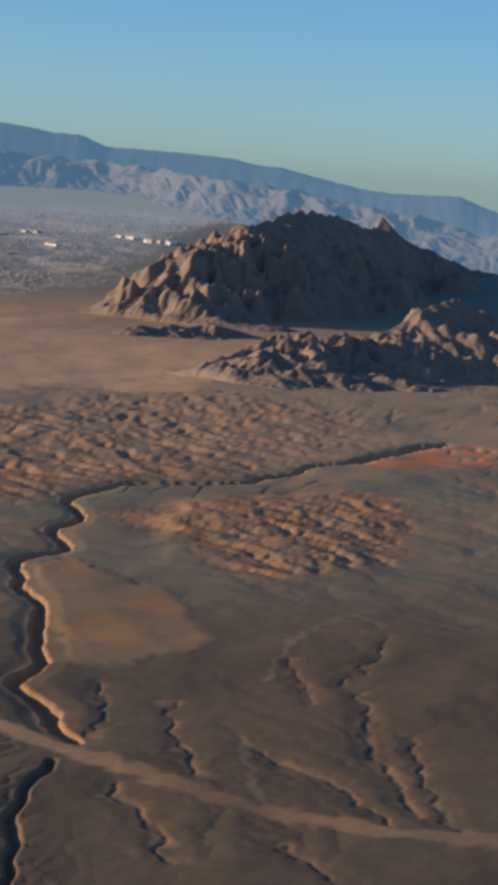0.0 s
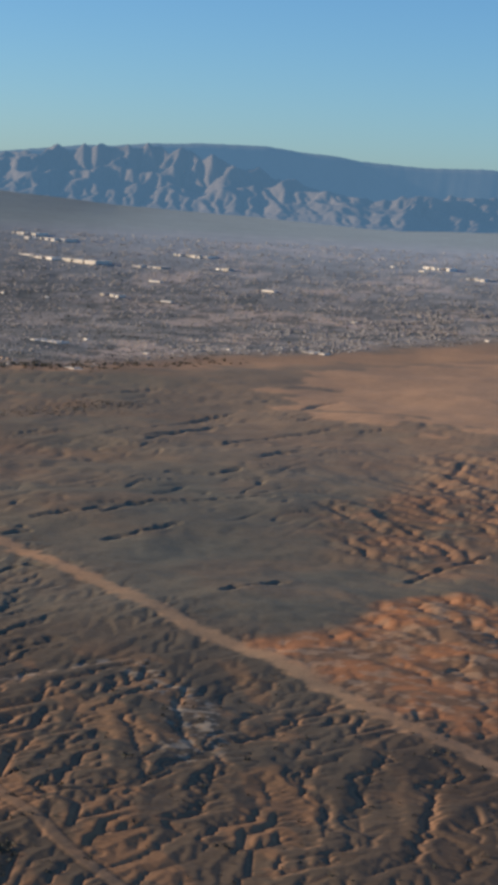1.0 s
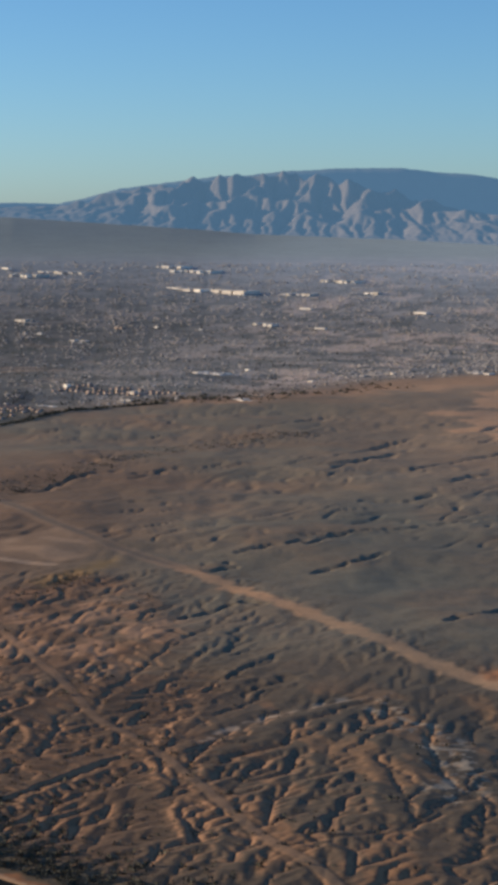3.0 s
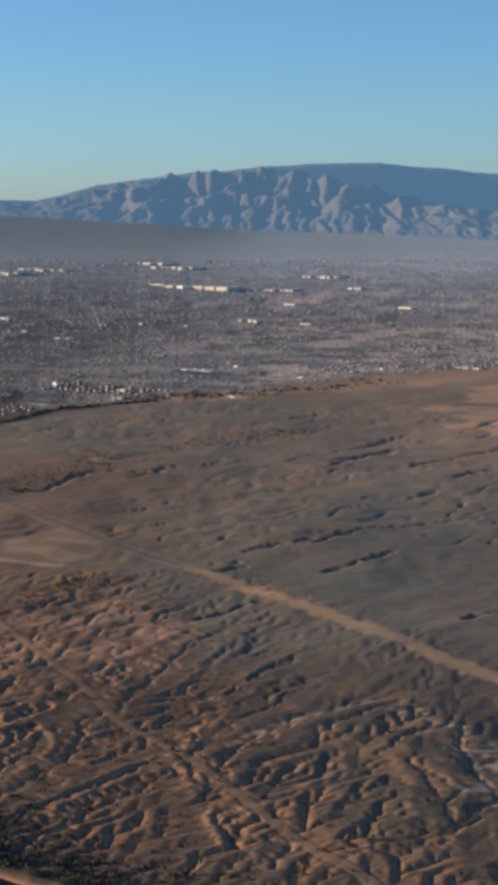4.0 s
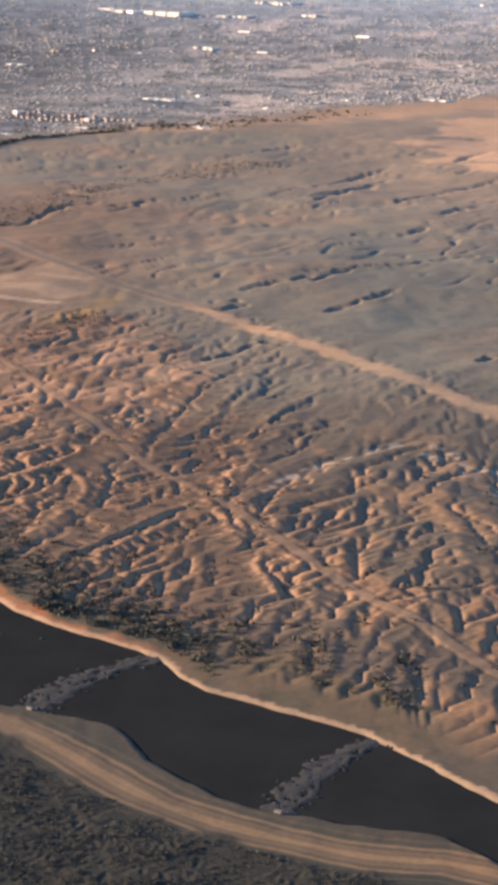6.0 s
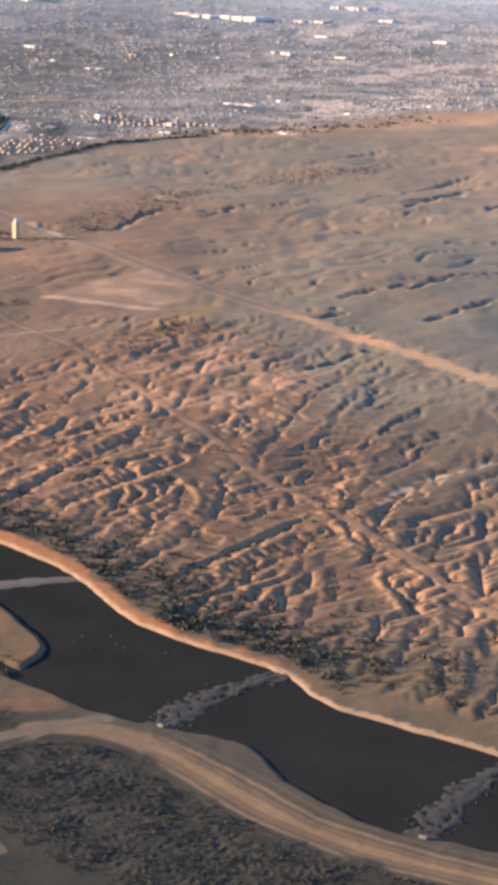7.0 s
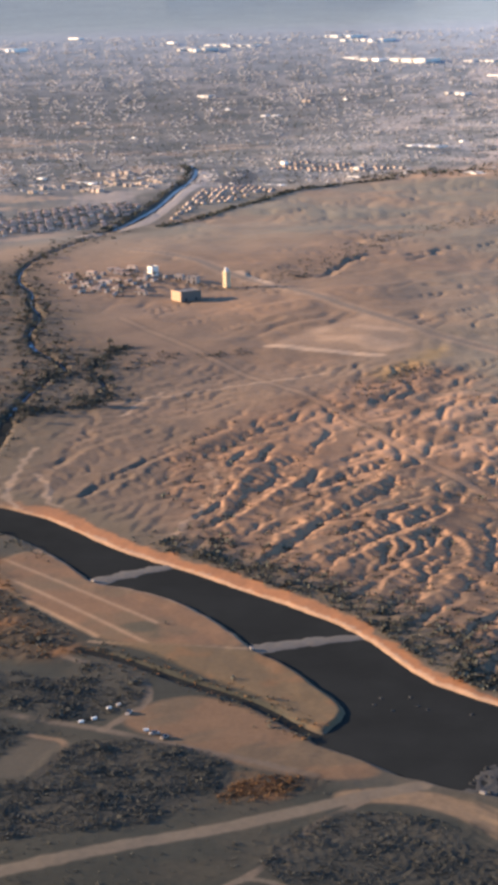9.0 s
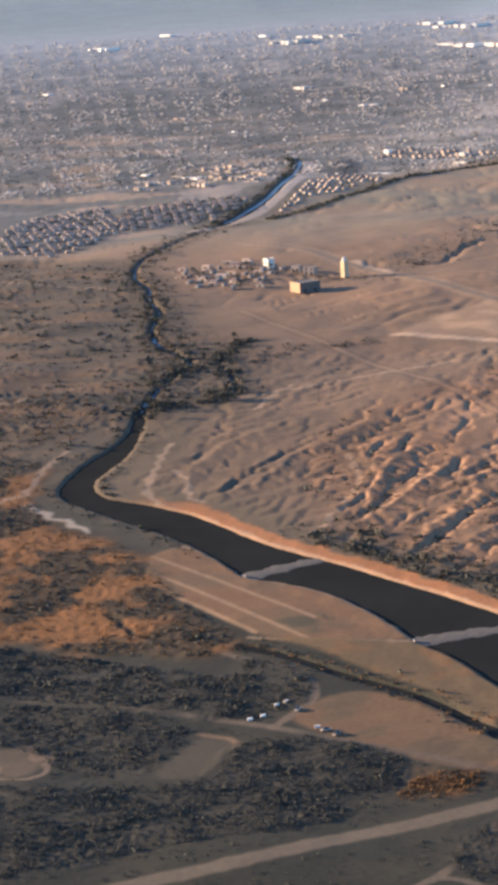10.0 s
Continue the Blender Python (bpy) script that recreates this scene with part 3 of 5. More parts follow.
    h -= step(4.5, 0.8, d) * 2.2 * step(-0.3, 0.2, perlin(x / 14, y / 14, 107) + 0.15)
    # canyon
    c1 = to_line(x + perlin(x / 34, y / 34, 41) * 9 + perlin(x / 8, y / 8, 48) * 1.6, y + perlin(x / 34, y / 34, 42) * 9, CANYON)
    c2 = to_line(x + perlin(x / 16, y / 16, 43) * 4, y + perlin(x / 16, y / 16, 44) * 4, CANYON_LOW)
    h += mesa * 0.35
    h -= step(3.0, 1.1, c1 + perlin(x / 5, y / 5, 56) * 0.5) * 2.5 + step(10, 4, c1) * 0.5 + step(2.0, 0.5, c2) * 1.5
    gully = to_line(x, y, PALE_GULLY)
    h -= step(5, 0.6, gully + perlin(x / 4, y / 4, 50) * 1.5) * 0.35
    # roads are graded flat
    main = to_line(x + perlin(x / 25, y / 25, 51), y, MAIN_ROAD)
    track = to_line(x, y, TRACK)
    smooth_h = valley(r) + away * fbm(x, y, 170, 4, 1) * 4.5 * step(2600, 1500, r)
    for d, wide in ((main, 2.6), (track, 1.3)):
        k = step(wide * 2.4, wide, d) * (0.9 if wide > 2 else 0.75)
        h = h * (1 - k) + smooth_h * k
    h -= step(1.0, 0.0, np.abs(track - 2.2)) * 0.12
    # the low ground on the near side of the water
    shore = [to_line(x, y, q) for q in (SHORE_ROAD, ROAD_Y, ROAD_Y2, PATH_S, PATH_C, PATH_N)]
    fields = [step(1.2, -1.2, to_line(x, y, q, 60, True)) for q in (SPIT_A, SPIT_B, FIELD_C, FIELD_D, CLEARING)]
    bank = step(15, 5, river) * step(0, 1.5, river)
    h = h * (1 - bank) + (fbm(x, y, 12, 3, 55) * 0.2 - 0.15) * bank
    h += np.maximum(fields[0], fields[1]) * 0.2
    thick = np.maximum.reduce([step(2, -2, to_line(wx, wy, q, 60, True)) for q in (SHRUB_A, SHRUB_B, SHRUB_C, SHRUB_D)])
    reed = np.maximum.reduce([step(4, -4, to_line(wx, wy, q, 60, True)) for q in (REEDS, REEDS_FAR, REEDS_LOW)])
    wash = step(30, -10, to_line(wx, wy, WASHZONE, 80, True))
    clump = fbm(x, y, 16, 3, 57)
    h += thick * step(-0.35, 0.1, clump) * np.clip(0.42 - billow(x, y, 1.9, 58, (0.5, 0.87), 1.2), 0, 1) * 0.5
    h += reed * np.clip(0.4 - billow(x, y, 2.6, 59, (0.5, 0.87), 1.4), 0, 1) * 0.6
    h += wash * step(0, 8, river) * step(-0.2, 0.2, fbm(x, y, 40, 3, 60)) * np.clip(0.4 - billow(x, y, 4.5, 62, (0.5, 0.87), 1.2), 0, 1) * 1.3
    wet = step(1.4, -2.2, river)
    h = h * (1 - wet) - 1.5 * wet
    for d, wide in ((stream, 0.9), (inlet, 0.8)):
        k = step(wide + 1.4, wide - 0.5, d)
        h = h * (1 - k) - 1.1 * k

    channel = to_line(x, y, CANAL)
    h -= step(3.6, 2.2, channel) * 0.8

    # colour
    col = np.empty((*x.shape, 3), np.float32)
    patch = step(-0.25, 0.3, fbm(x, y, 120, 4, 70))[..., None]
    col[:] = (0.200, 0.192, 0.160)
    col += patch * (np.array((0.245, 0.206, 0.162)) - col)

    def lay(mask, colour, amount=1.0):
        nonlocal col
        col += (np.clip(mask, 0, 1) * amount)[..., None] * (np.array(colour, np.float32) - col)
    lay(step(-220, -40, x) * step(600, 720, y), (0.170, 0.172, 0.146), 0.6)
    lay(step(-130, -230, x) * step(1250, 1050, r), (0.200, 0.138, 0.095), 0.75)
    lay(step(-215, -245, x) * step(770, 690, y + fbm(x, y, 50, 3, 117) * 60), (0.142, 0.112, 0.085), 0.7)
    lay(np.clip(rough, 0, 1) * step(-0.4, 0.2, fbm(x, y, 35, 3, 71)), (0.185, 0.130, 0.090), 0.75)
    lay(np.clip(rough, 0, 1) * step(0.05, 0.3, fbm(x, y, 18, 3, 72)), (0.31, 0.205, 0.13), 0.6)
    lay(step(0.12, 0.4, fbm(x, y, 70, 4, 73)) * away * step(1900, 1700, r), (0.30, 0.20, 0.13), 0.35)
    # nearest ground darkened in colour, as if less haze lay over it
    lay(step(720, 580, y) * step(-260, -130, x), (0.118, 0.095, 0.074), 0.82)
    lay(step(700, 600, y) * step(-125, -85, x) * step(40, 0, x), (0.138, 0.124, 0.102), 0.6)
    lay(step(680, 600, y) * step(-120, -95, x) * step(-30, -62, x), (0.098, 0.090, 0.076), 0.45)
    lay(step(660, 600, y) * step(-120, -80, x) * step(30, 0, x) * step(0.06, 0.26, fbm(x + y * 0.35, y * 0.5, 24, 4, 125)), (0.31, 0.195, 0.115), 0.7)
    lay(bad["fan"] * step(-0.2, 0.2, fbm(x, y, 30, 3, 69)), (0.36, 0.215, 0.13), 0.75)
    # orange rims along the drains paint in sun on their walls
    lay(step(2.4, 0.6, np.abs(drain - 1.6)) * step(-0.1, 0.3, fbm(x, y, 15, 2, 86)), (0.33, 0.22, 0.14), 0.5)
    lay(step(1.1, 0.5, np.hypot((x + 172) / 52, (y - 705) / 82)) * step(-0.15, 0.2, fbm(x, y, 22, 3, 31)), (0.46, 0.325, 0.225), 0.7)
    # hollows of the worn river gullies get a darker colour
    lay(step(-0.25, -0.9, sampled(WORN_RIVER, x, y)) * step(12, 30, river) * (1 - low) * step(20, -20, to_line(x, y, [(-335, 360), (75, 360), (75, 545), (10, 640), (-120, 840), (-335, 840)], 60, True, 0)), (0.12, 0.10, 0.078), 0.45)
    redder = step(-0.2, 0.2, fbm(x, y, 30, 4, 108, 0.6) + 0.3 * step(25, 5, to_line(x, y, [(-28, 646), (-13, 659), (11, 683), (30, 747), (52, 765), (70, 766)])))
    lay(bad["red"], (0.27, 0.185, 0.125), 0.7)
    lay(bad["red"] * redder, (0.48, 0.24, 0.12), 0.8)
    lay(bad["red"] * step(0.1, 0.26, fbm(x, y, 8, 3, 85)), (0.50, 0.39, 0.29), 0.5)
    lay(np.maximum(bad["butte"], bad["east"]) * step(0.0, 0.3, fbm(x, y, 40, 3, 74)), (0.36, 0.205, 0.125), 0.55)
    lay(sand, (0.72, 0.465, 0.29), 0.92)
    lay(sand * step(0.0, 0.3, fbm(x, y, 45, 4, 36)), (0.56, 0.36, 0.22), 0.4)
    lay(step(1500, 1750, r) * step(2300, 2000, r) * step(0.1, -0.1, np.abs(np.arctan2(x - HUB[0], y - HUB[1]) - 0.2) - 0.12), (0.38, 0.26, 0.18), 0.8)
    # farther plain lightened in colour, standing in for haze
    lay(step(-170, -20, x) * step(940, 1100, y) * step(1950, 1750, r), (0.30, 0.238, 0.182), 0.55)
    belt = to_line(wx, wy, [(-200, 1590), (-140, 1650), (-90, 1730), (-20, 1780), (60, 1840), (140, 1960)], 120)
    lay(step(75, 25, belt + fbm(x, y, 60, 4, 102, 0.6) * 60), (0.43, 0.295, 0.195), 0.75)
    lay(step(-70, 40, x) * step(640, 760, y) * step(1420, 1250, y) * step(-0.12, 0.25, fbm(x, y, 55, 4, 103, 0.6)), (0.37, 0.235, 0.15), 0.25)
    lay(mesa, (0.27, 0.205, 0.14), 0.9)
    lay(mesa * step(0.0, 0.3, fbm(x, y, 40, 3, 33)), (0.36, 0.22, 0.125), 0.8)
    lay(step(10, -14, to_line(wx, wy, RED_BANK, 60, True)) * step(-0.35, 0.05, fbm(x, y, 25, 3, 87)), (0.50, 0.19, 0.09), 0.85)
    # orange band along the canyon paints its sunlit wall into the colour
    lay(step(5.5, 2.5, c1), (0.40, 0.25, 0.15), 0.7)
    lay(step(3, -6, to_line(wx, wy, YELLOW, 60, True)), (0.33, 0.24, 0.105), 0.6)
    lay(pale * (0.45 + 0.55 * step(-0.2, 0.2, fbm(x + y * 0.5, y, 26, 4, 40))), (0.44, 0.33, 0.235), 0.8)
    lay(step(3.2, 0.8, gully) * step(-0.1, 0.25, fbm(x, y, 6, 2, 75)), (0.50, 0.43, 0.36), 0.75)
    seam = to_line(x + fbm(x, y, 12, 3, 126) * 12, y + fbm(x, y, 12, 3, 127) * 12, PALE_SEAM)
    lay(step(9, 3, seam) * step(0.08, 0.2, fbm(x, y, 5, 3, 128, 0.6)), (0.48, 0.42, 0.35), 0.65)
    far_road = step(815, 860, y)
    lay(step(6.4, 2.4, main + fbm(x, y, 9, 3, 76) * 4.5) * (1 - far_road) * (1 - 0.5 * step(40, 110, x)) * (0.7 + 0.3 * step(-0.2, 0.2, fbm(x, y, 40, 2, 109))), (0.52, 0.35, 0.22), 0.9)
    lay(step(7.0, 3.0, main + fbm(x, y, 12, 3, 104) * 3) * far_road, (0.33, 0.255, 0.19), 0.55)
    lay(step(2.9, 1.7, main) * far_road, (0.165, 0.148, 0.130), 0.8)
    lay(step(3.2, 1.6, to_line(x, y, [(-291, 1056), (-279, 1034), (-269, 1016)])), (0.50, 0.39, 0.29), 0.85)
    lay(step(4.0, 1.5, to_line(x, y, PALE_EDGE)), (0.52, 0.41, 0.31), 0.8)
    lay(step(2.4, 0.9, track), (0.27, 0.205, 0.15), 0.55)
    lay(step(0.9, 0.3, np.abs(track - 2.4 + perlin(x / 6, y / 6, 122) * 0.5)), (0.10, 0.082, 0.064), 0.6)
    north = step(2.0, -2.0, to_line(x, y, SHORE_N, 400, False, 1) - to_line(x, y, SHORE_S, 400, False, 1))
    lay(step(26, 8, river) * north * (1 - 0.7 * step(-72, -48, x)), (0.125, 0.110, 0.080), 0.8)
    lay(step(4.8, 2.6, river - 2.8 * step(-165, -195, x) + fbm(x, y, 7, 3, 77) * 3.5) * north * step(-105, -150, x) * step(-300, -268, x), (0.39, 0.19, 0.088), 0.92)
    lay(step(4, -3, to_line(wx, wy, FLAT_N, 60, True)), (0.150, 0.118, 0.078), 0.8)
    lay(step(4, -3, to_line(wx, wy, FLAT_N, 60, True)) * step(0.0, 0.25, fbm(x, y, 9, 3, 112)), (0.105, 0.098, 0.068), 0.7)
    lay(step(1.8, 1.1, river + perlin(x / 2, y / 2, 78) * 1.4 + perlin(x / 15, y / 15, 84) * 0.8) * north * (0.05 + 0.95 * step(-300, -268, x)), (0.44, 0.34, 0.25), 0.7)
    lay(low, (0.033, 0.037, 0.030), 0.96)
    lay(low * step(0.05, 0.35, fbm(x, y, 22, 3, 79)), (0.056, 0.053, 0.040), 0.7)
    near_s = step(16, 9, river) * (1 - north) * step(0, 1, river)
    lay(near_s, (0.074, 0.070, 0.055), 0.88)
    lay(fields[0], (0.190, 0.122, 0.074), 0.94)
    lay(fields[0] * step(-0.1, 0.4, fbm(x, y, 16, 3, 63)), (0.125, 0.105, 0.07), 0.6)
    lay(step(2, -2, to_line(wx, wy, [(-235, 489), (-229, 495), (-224, 492), (-221, 479)], 60, True)) * fields[0], (0.070, 0.072, 0.052), 0.8)
    for q in SPIT_LINES:
        lay(step(1.0, 0.35, to_line(x, y, q, 60, False, 1)) * step(0, 0.6, river), (0.33, 0.24, 0.16), 0.75)
    lay(fields[1], (0.15, 0.113, 0.066), 0.94)
    lay(fields[1] * step(0.05, 0.3, fbm(x, y, 14, 3, 29)), (0.19, 0.115, 0.06), 0.7)
    lay(fields[2], (0.165, 0.112, 0.070), 0.94)
    lay(fields[2] * step(-0.05, 0.25, fbm(x * 0.7 + y * 0.7, (y - x) * 2.2, 30, 4, 39)), (0.112, 0.093, 0.064), 0.75)
    lay(fields[3], (0.072, 0.069, 0.056), 0.92)
    lay(step(1.1, 0.4, to_line(x, y, [(-237, 421), (-227, 418), (-230, 399)])), (0.21, 0.15, 0.10), 0.85)
    lay(fields[4], (0.115, 0.098, 0.075), 0.92)
    lay(step(1.6, 0.4, np.abs(to_line(wx, wy, CLEARING, 60, True))), (0.24, 0.18, 0.13), 0.8)
    for d, wide, tone in zip(shore, (3.3, 2.1, 0.8, 1.1, 1.0, 0.8), ((0.24, 0.168, 0.105), (0.165, 0.138, 0.106), (0.16, 0.128, 0.097), (0.135, 0.112, 0.088), (0.16, 0.128, 0.097), (0.155, 0.13, 0.10))):
        lay(step(wide * 1.3, wide * 0.8, d + perlin(x / 3, y / 3, 80) * 0.5), tone, 0.9)
    for off, tone in ((0.6, (0.30, 0.205, 0.115)), (2.0, (0.15, 0.115, 0.078)), (3.4, (0.12, 0.095, 0.07)), (4.6, (0.28, 0.195, 0.12)), (5.8, (0.085, 0.080, 0.060)), (7.2, (0.115, 0.10, 0.074)), (8.6, (0.080, 0.075, 0.058))):
        lay(step(0.75, 0.25, np.abs(shore[0] - off + perlin(x / 22, y / 22, 64) * 1.2 + perlin(x / 6, y / 6, 30) * 0.4)) * step(0, 0.5, river) * step(-152, -138, x), tone, 0.82)
    lay(thick, (0.046, 0.046, 0.038), 0.92)
    lay(thick * step(0.0, 0.4, fbm(x, y, 8, 3, 65)), (0.074, 0.066, 0.050), 0.5)
    lay(reed, (0.066, 0.052, 0.034), 0.92)
    creek = to_line(x + perlin(x / 5, y / 5, 119) * 2, y, CREEK)
    h -= step(1.6, 0.2, creek) * 0.4
    lay(reed * step(-0.12, 0.06, fbm(x, y, 34, 4, 81)), (0.205, 0.108, 0.045), 0.88)
    lay(step(1.5, 0.4, creek), (0.028, 0.029, 0.025), 0.9)
    lay(wash * step(0, 8, river), (0.090, 0.083, 0.067), 0.88)
    lay(wash * step(0, 8, river) * step(0.05, 0.3, fbm(x, y, 55, 4, 66)), (0.125, 0.103, 0.076), 0.6)
    lay(wash * step(0.02, 0.25, fbm(x * 0.45, y, 30, 4, 124)) * step(0, 8, river), (0.165, 0.112, 0.070), 0.6)
    lay(wash * step(0.06, 0.26, fbm(x * 0.5, y, 25, 4, 67)), (0.056, 0.055, 0.045), 0.7)
    lay(step(18, 3, stream), (0.100, 0.084, 0.062), 0.65)
    for k, q in enumerate(TRAILS):
        lay(step(1.7, 0.5, to_line(x + perlin(x / 8, y / 8, 119) * 3, y + perlin(x / 8, y / 8, 120) * 4, q) + 0.5 * perlin(x / 5, y / 5, 121)), (0.42, 0.38, 0.33) if k == 10 else (0.30, 0.235, 0.175) if k in (4, 5) else (0.35, 0.275, 0.205), 0.5 if k in (4, 5) else 0.7)
    city = step(20, -60, to_line(wx, wy, CITY_RING, 120, True))
    tone = step(-0.1, 0.3, fbm(x * 0.6, y, 110, 5, 83, 0.7))
    lay(city, (0.190, 0.186, 0.164), 0.94)
    lay(city * tone, (0.40, 0.345, 0.285), 0.7)
    lay(city * step(0.16, 0.34, fbm(x + y * 0.2, y * 0.6, 130, 4, 110, 0.6)), (0.56, 0.43, 0.32), 0.8 * step(-330, -180, x))
    lay(city * step(-250, -420, x) * step(2600, 2200, r), (0.118, 0.122, 0.110), 0.55)
    lay(city * step(-420, -260, x) * step(0.3, -0.1, tone), (0.32, 0.285, 0.245), 0.3)
    lay(city * step(-330, -450, x) * step(0.12, 0.3, fbm(x * 0.35, y, 70, 4, 123, 0.6)) * step(2300, 2000, r), (0.40, 0.285, 0.19), 0.7)
    lay(step(6, -6, to_line(wx, wy, TAN_FIELD, 60, True)), (0.30, 0.215, 0.135), 0.85)
    lay(step(5, -5, to_line(wx, wy, BARE_STRIP, 60, True)), (0.30, 0.255, 0.215), 0.85)
    lay(city * step(0.0, 0.25, fbm(x, y, 45, 4, 68, 0.65)), (0.110, 0.115, 0.100), 0.75)
    # far city and fans paled and cooled: distance haze painted into the soil colour
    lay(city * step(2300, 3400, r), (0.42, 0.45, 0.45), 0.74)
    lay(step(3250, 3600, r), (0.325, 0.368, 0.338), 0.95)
    # dark rectangle beside the canal
    lay(step(4, -4, to_line(x, y, DARK_PATCH, 60, True)), (0.06, 0.062, 0.062), 0.85)
    lay(step(34, 8, channel + fbm(x, y, 30, 3, 118) * 14) * step(1500, 1420, y), (0.090, 0.084, 0.068), 0.8)
    lay(step(6.5, 4.5, channel), (0.075, 0.072, 0.062), 0.9)
    lay(step(5.0, 3.2, to_line(x, y, LEVEE)), (0.36, 0.32, 0.28), 0.9)
    lay(wet, (0.07, 0.06, 0.045), 0.9)
    # broad belts: colour made darker in the west, lighter in the east
    col *= (1 + 0.10 * step(-160, 20, x) * step(900, 1050, y) + 0.09 * step(20, 200, x) * step(680, 820, y) - 0.07 * step(-150, -190, x) * step(560, 640, y) * step(1000, 880, y) + city * (0.25 * step(-430, -240, x) - 0.12 * step(-400, -480, x)))[..., None].astype(np.float32)
    grey = (step(-105, -60, x) * step(35, -5, x) * step(470, 520, y) * step(1250, 1000, y) * (1 - bad["red"]) + 0.7 * low * (1 - np.maximum.reduce(fields)) * (1 - reed))[..., None]
    ruddy = (np.clip(bad["river"], 0, 1) * step(-85, -125, x) * step(10, 22, river))[..., None]
    col *= 1 + ruddy * (np.array((1.07, 0.99, 0.93), np.float32) - 1)
    col *= 1 + grey * (np.array((0.87, 0.955, 1.02), np.float32) - 1)
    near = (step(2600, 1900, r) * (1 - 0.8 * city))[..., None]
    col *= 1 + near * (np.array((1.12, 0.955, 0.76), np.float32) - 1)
    return h, col, hard * step(10, 22, river) * (1 - mesa) * (1 - sand)


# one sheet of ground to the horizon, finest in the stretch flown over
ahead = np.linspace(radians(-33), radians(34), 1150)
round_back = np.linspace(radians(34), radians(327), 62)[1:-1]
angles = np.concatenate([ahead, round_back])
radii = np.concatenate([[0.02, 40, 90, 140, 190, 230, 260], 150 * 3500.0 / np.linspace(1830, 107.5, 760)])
A, Rr = np.meshgrid(angles, radii)
GX, GY = HUB[0] + Rr * np.sin(A), HUB[1] + Rr * np.cos(A)
GH, GC, GB = land(GX, GY)
# steep faces get paler orange earth than the flats, also painting in sun on them
down, across = np.gradient(GH, axis=0) / np.gradient(Rr, axis=0), np.gradient(GH, axis=1) / (Rr * 0.00102)
lit_steep = (step(0.12, 0.38, np.hypot(down, across)) * GB * np.isin(np.arange(len(angles)), np.arange(2, 1148))[None, :])[..., None]
GC += lit_steep * (0.52 + 0.22 * step(-60, -110, GX))[..., None] * (np.array((0.44, 0.24, 0.125), np.float32) - GC)
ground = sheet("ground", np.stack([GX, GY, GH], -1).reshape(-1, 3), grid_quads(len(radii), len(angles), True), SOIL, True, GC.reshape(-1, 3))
tagged(ground, "dry brown desert land with gullies, dirt tracks and sand", "ground", kind="structure")


def height_at(x, y):
    """Height of the finished sheet near places, read from its own grid."""
    x, y = np.asarray(x, float), np.asarray(y, float)
    a, r = np.arctan2(x - HUB[0], y - HUB[1]), np.hypot(x - HUB[0], y - HUB[1])
    j = np.clip(np.round((a - ahead[0]) / (ahead[1] - ahead[0])).astype(int), 0, len(ahead) - 1)
    i = np.clip(np.searchsorted(radii, r), 0, len(radii) - 1)
    return GH[i, j]


# ---------- water ----------
def ribbon(points, width):
    p = rounded(points)
    d = np.gradient(p, axis=0)
    d /= np.linalg.norm(d, axis=1)[:, None]
    side = np.stack([-d[:, 1], d[:, 0]], 1) * (width(p)[:, None] if callable(width) else width)
    return np.concatenate([p - side, p + side]), len(p)


def flat_ring(name, ring, z, material):
    bm = bmesh.new()
    face = bm.faces.new([bm.verts.new((x, y, z)) for x, y in ring])
    bmesh.ops.triangulate(bm, faces=[face])
    bmesh.ops.recalc_face_normals(bm, faces=bm.faces)
    me = bpy.data.meshes.new(name)
    bm.to_mesh(me)
    bm.free()
    me.materials.append(material)
    return new(name, me)


def pools(p):
    """Half widths of the stream: a thread of water with a few open pools."""
    gap = np.minimum.reduce([np.hypot(p[:, 0] - a, p[:, 1] - b) for a, b in ((-348, 850), (-320, 735), (-323, 765))])
    return 0.2 + 0.8 * step(16, 5, gap)


pond = flat_ring("water", rounded(RIVER, True, 1), -0.55, WATER)
tagged(pond, "dark still water of the dammed wash", "water", kind="structure")
for line, wide, z in ((STREAM, pools, -0.7), (SIDE_STREAM, 0.35, -0.7), (INLET, 1.3, -0.6)):
    v, n = ribbon(line, wide)
    ob = sheet("water", np.c_[v, np.full(len(v), z)], np.stack([np.arange(n - 1), np.arange(1, n), np.arange(1, n) + n, np.arange(n - 1) + n], -1), WATER if line is INLET else STREAM_WATER, False)
    tagged(ob, "narrow dark inlet beside the fields" if line is INLET else "narrow blue stream winding through brush", "water", kind="structure")

v, n = ribbon(CANAL, 1.5)
z = height_at(np.tile(rounded(CANAL)[:, 0], 2), np.tile(rounded(CANAL)[:, 1], 2)) + 0.4
ob = sheet("water", np.c_[v, z], np.stack([np.arange(n - 1), np.arange(1, n), np.arange(1, n) + n, np.arange(n - 1) + n], -1), CANAL_WATER, True)
tagged(ob, "pale blue water of a straight canal beside a levee", "water", kind="structure")

# ---------- mountains and hills ----------
EYE_Z = 148.0
SKYLINE = [(-40, 120), (-22, 150), (-16, 160), (-11.4, 170), (-10.3, 168), (-9.6, 180), (-8.5, 206), (-7.2, 221), (-5.6, 239), (-4.9, 240), (-3.6, 253), (-3.2, 253), (-2.3, 259), (-0.4, 261), (0.6, 251), (1.6, 246), (2.4, 236), (4.2, 229), (6.1, 234), (7.0, 225), (7.4, 218), (8.3, 216), (9.1, 190), (9.9, 190), (11.4, 187), (12.7, 181), (13.5, 168), (14.1, 167), (15.1, 149), (16.5, 126), (17.4, 120), (19.3, 123), (19.9, 103), (20.4, 90), (26, 84), (40, 80)]
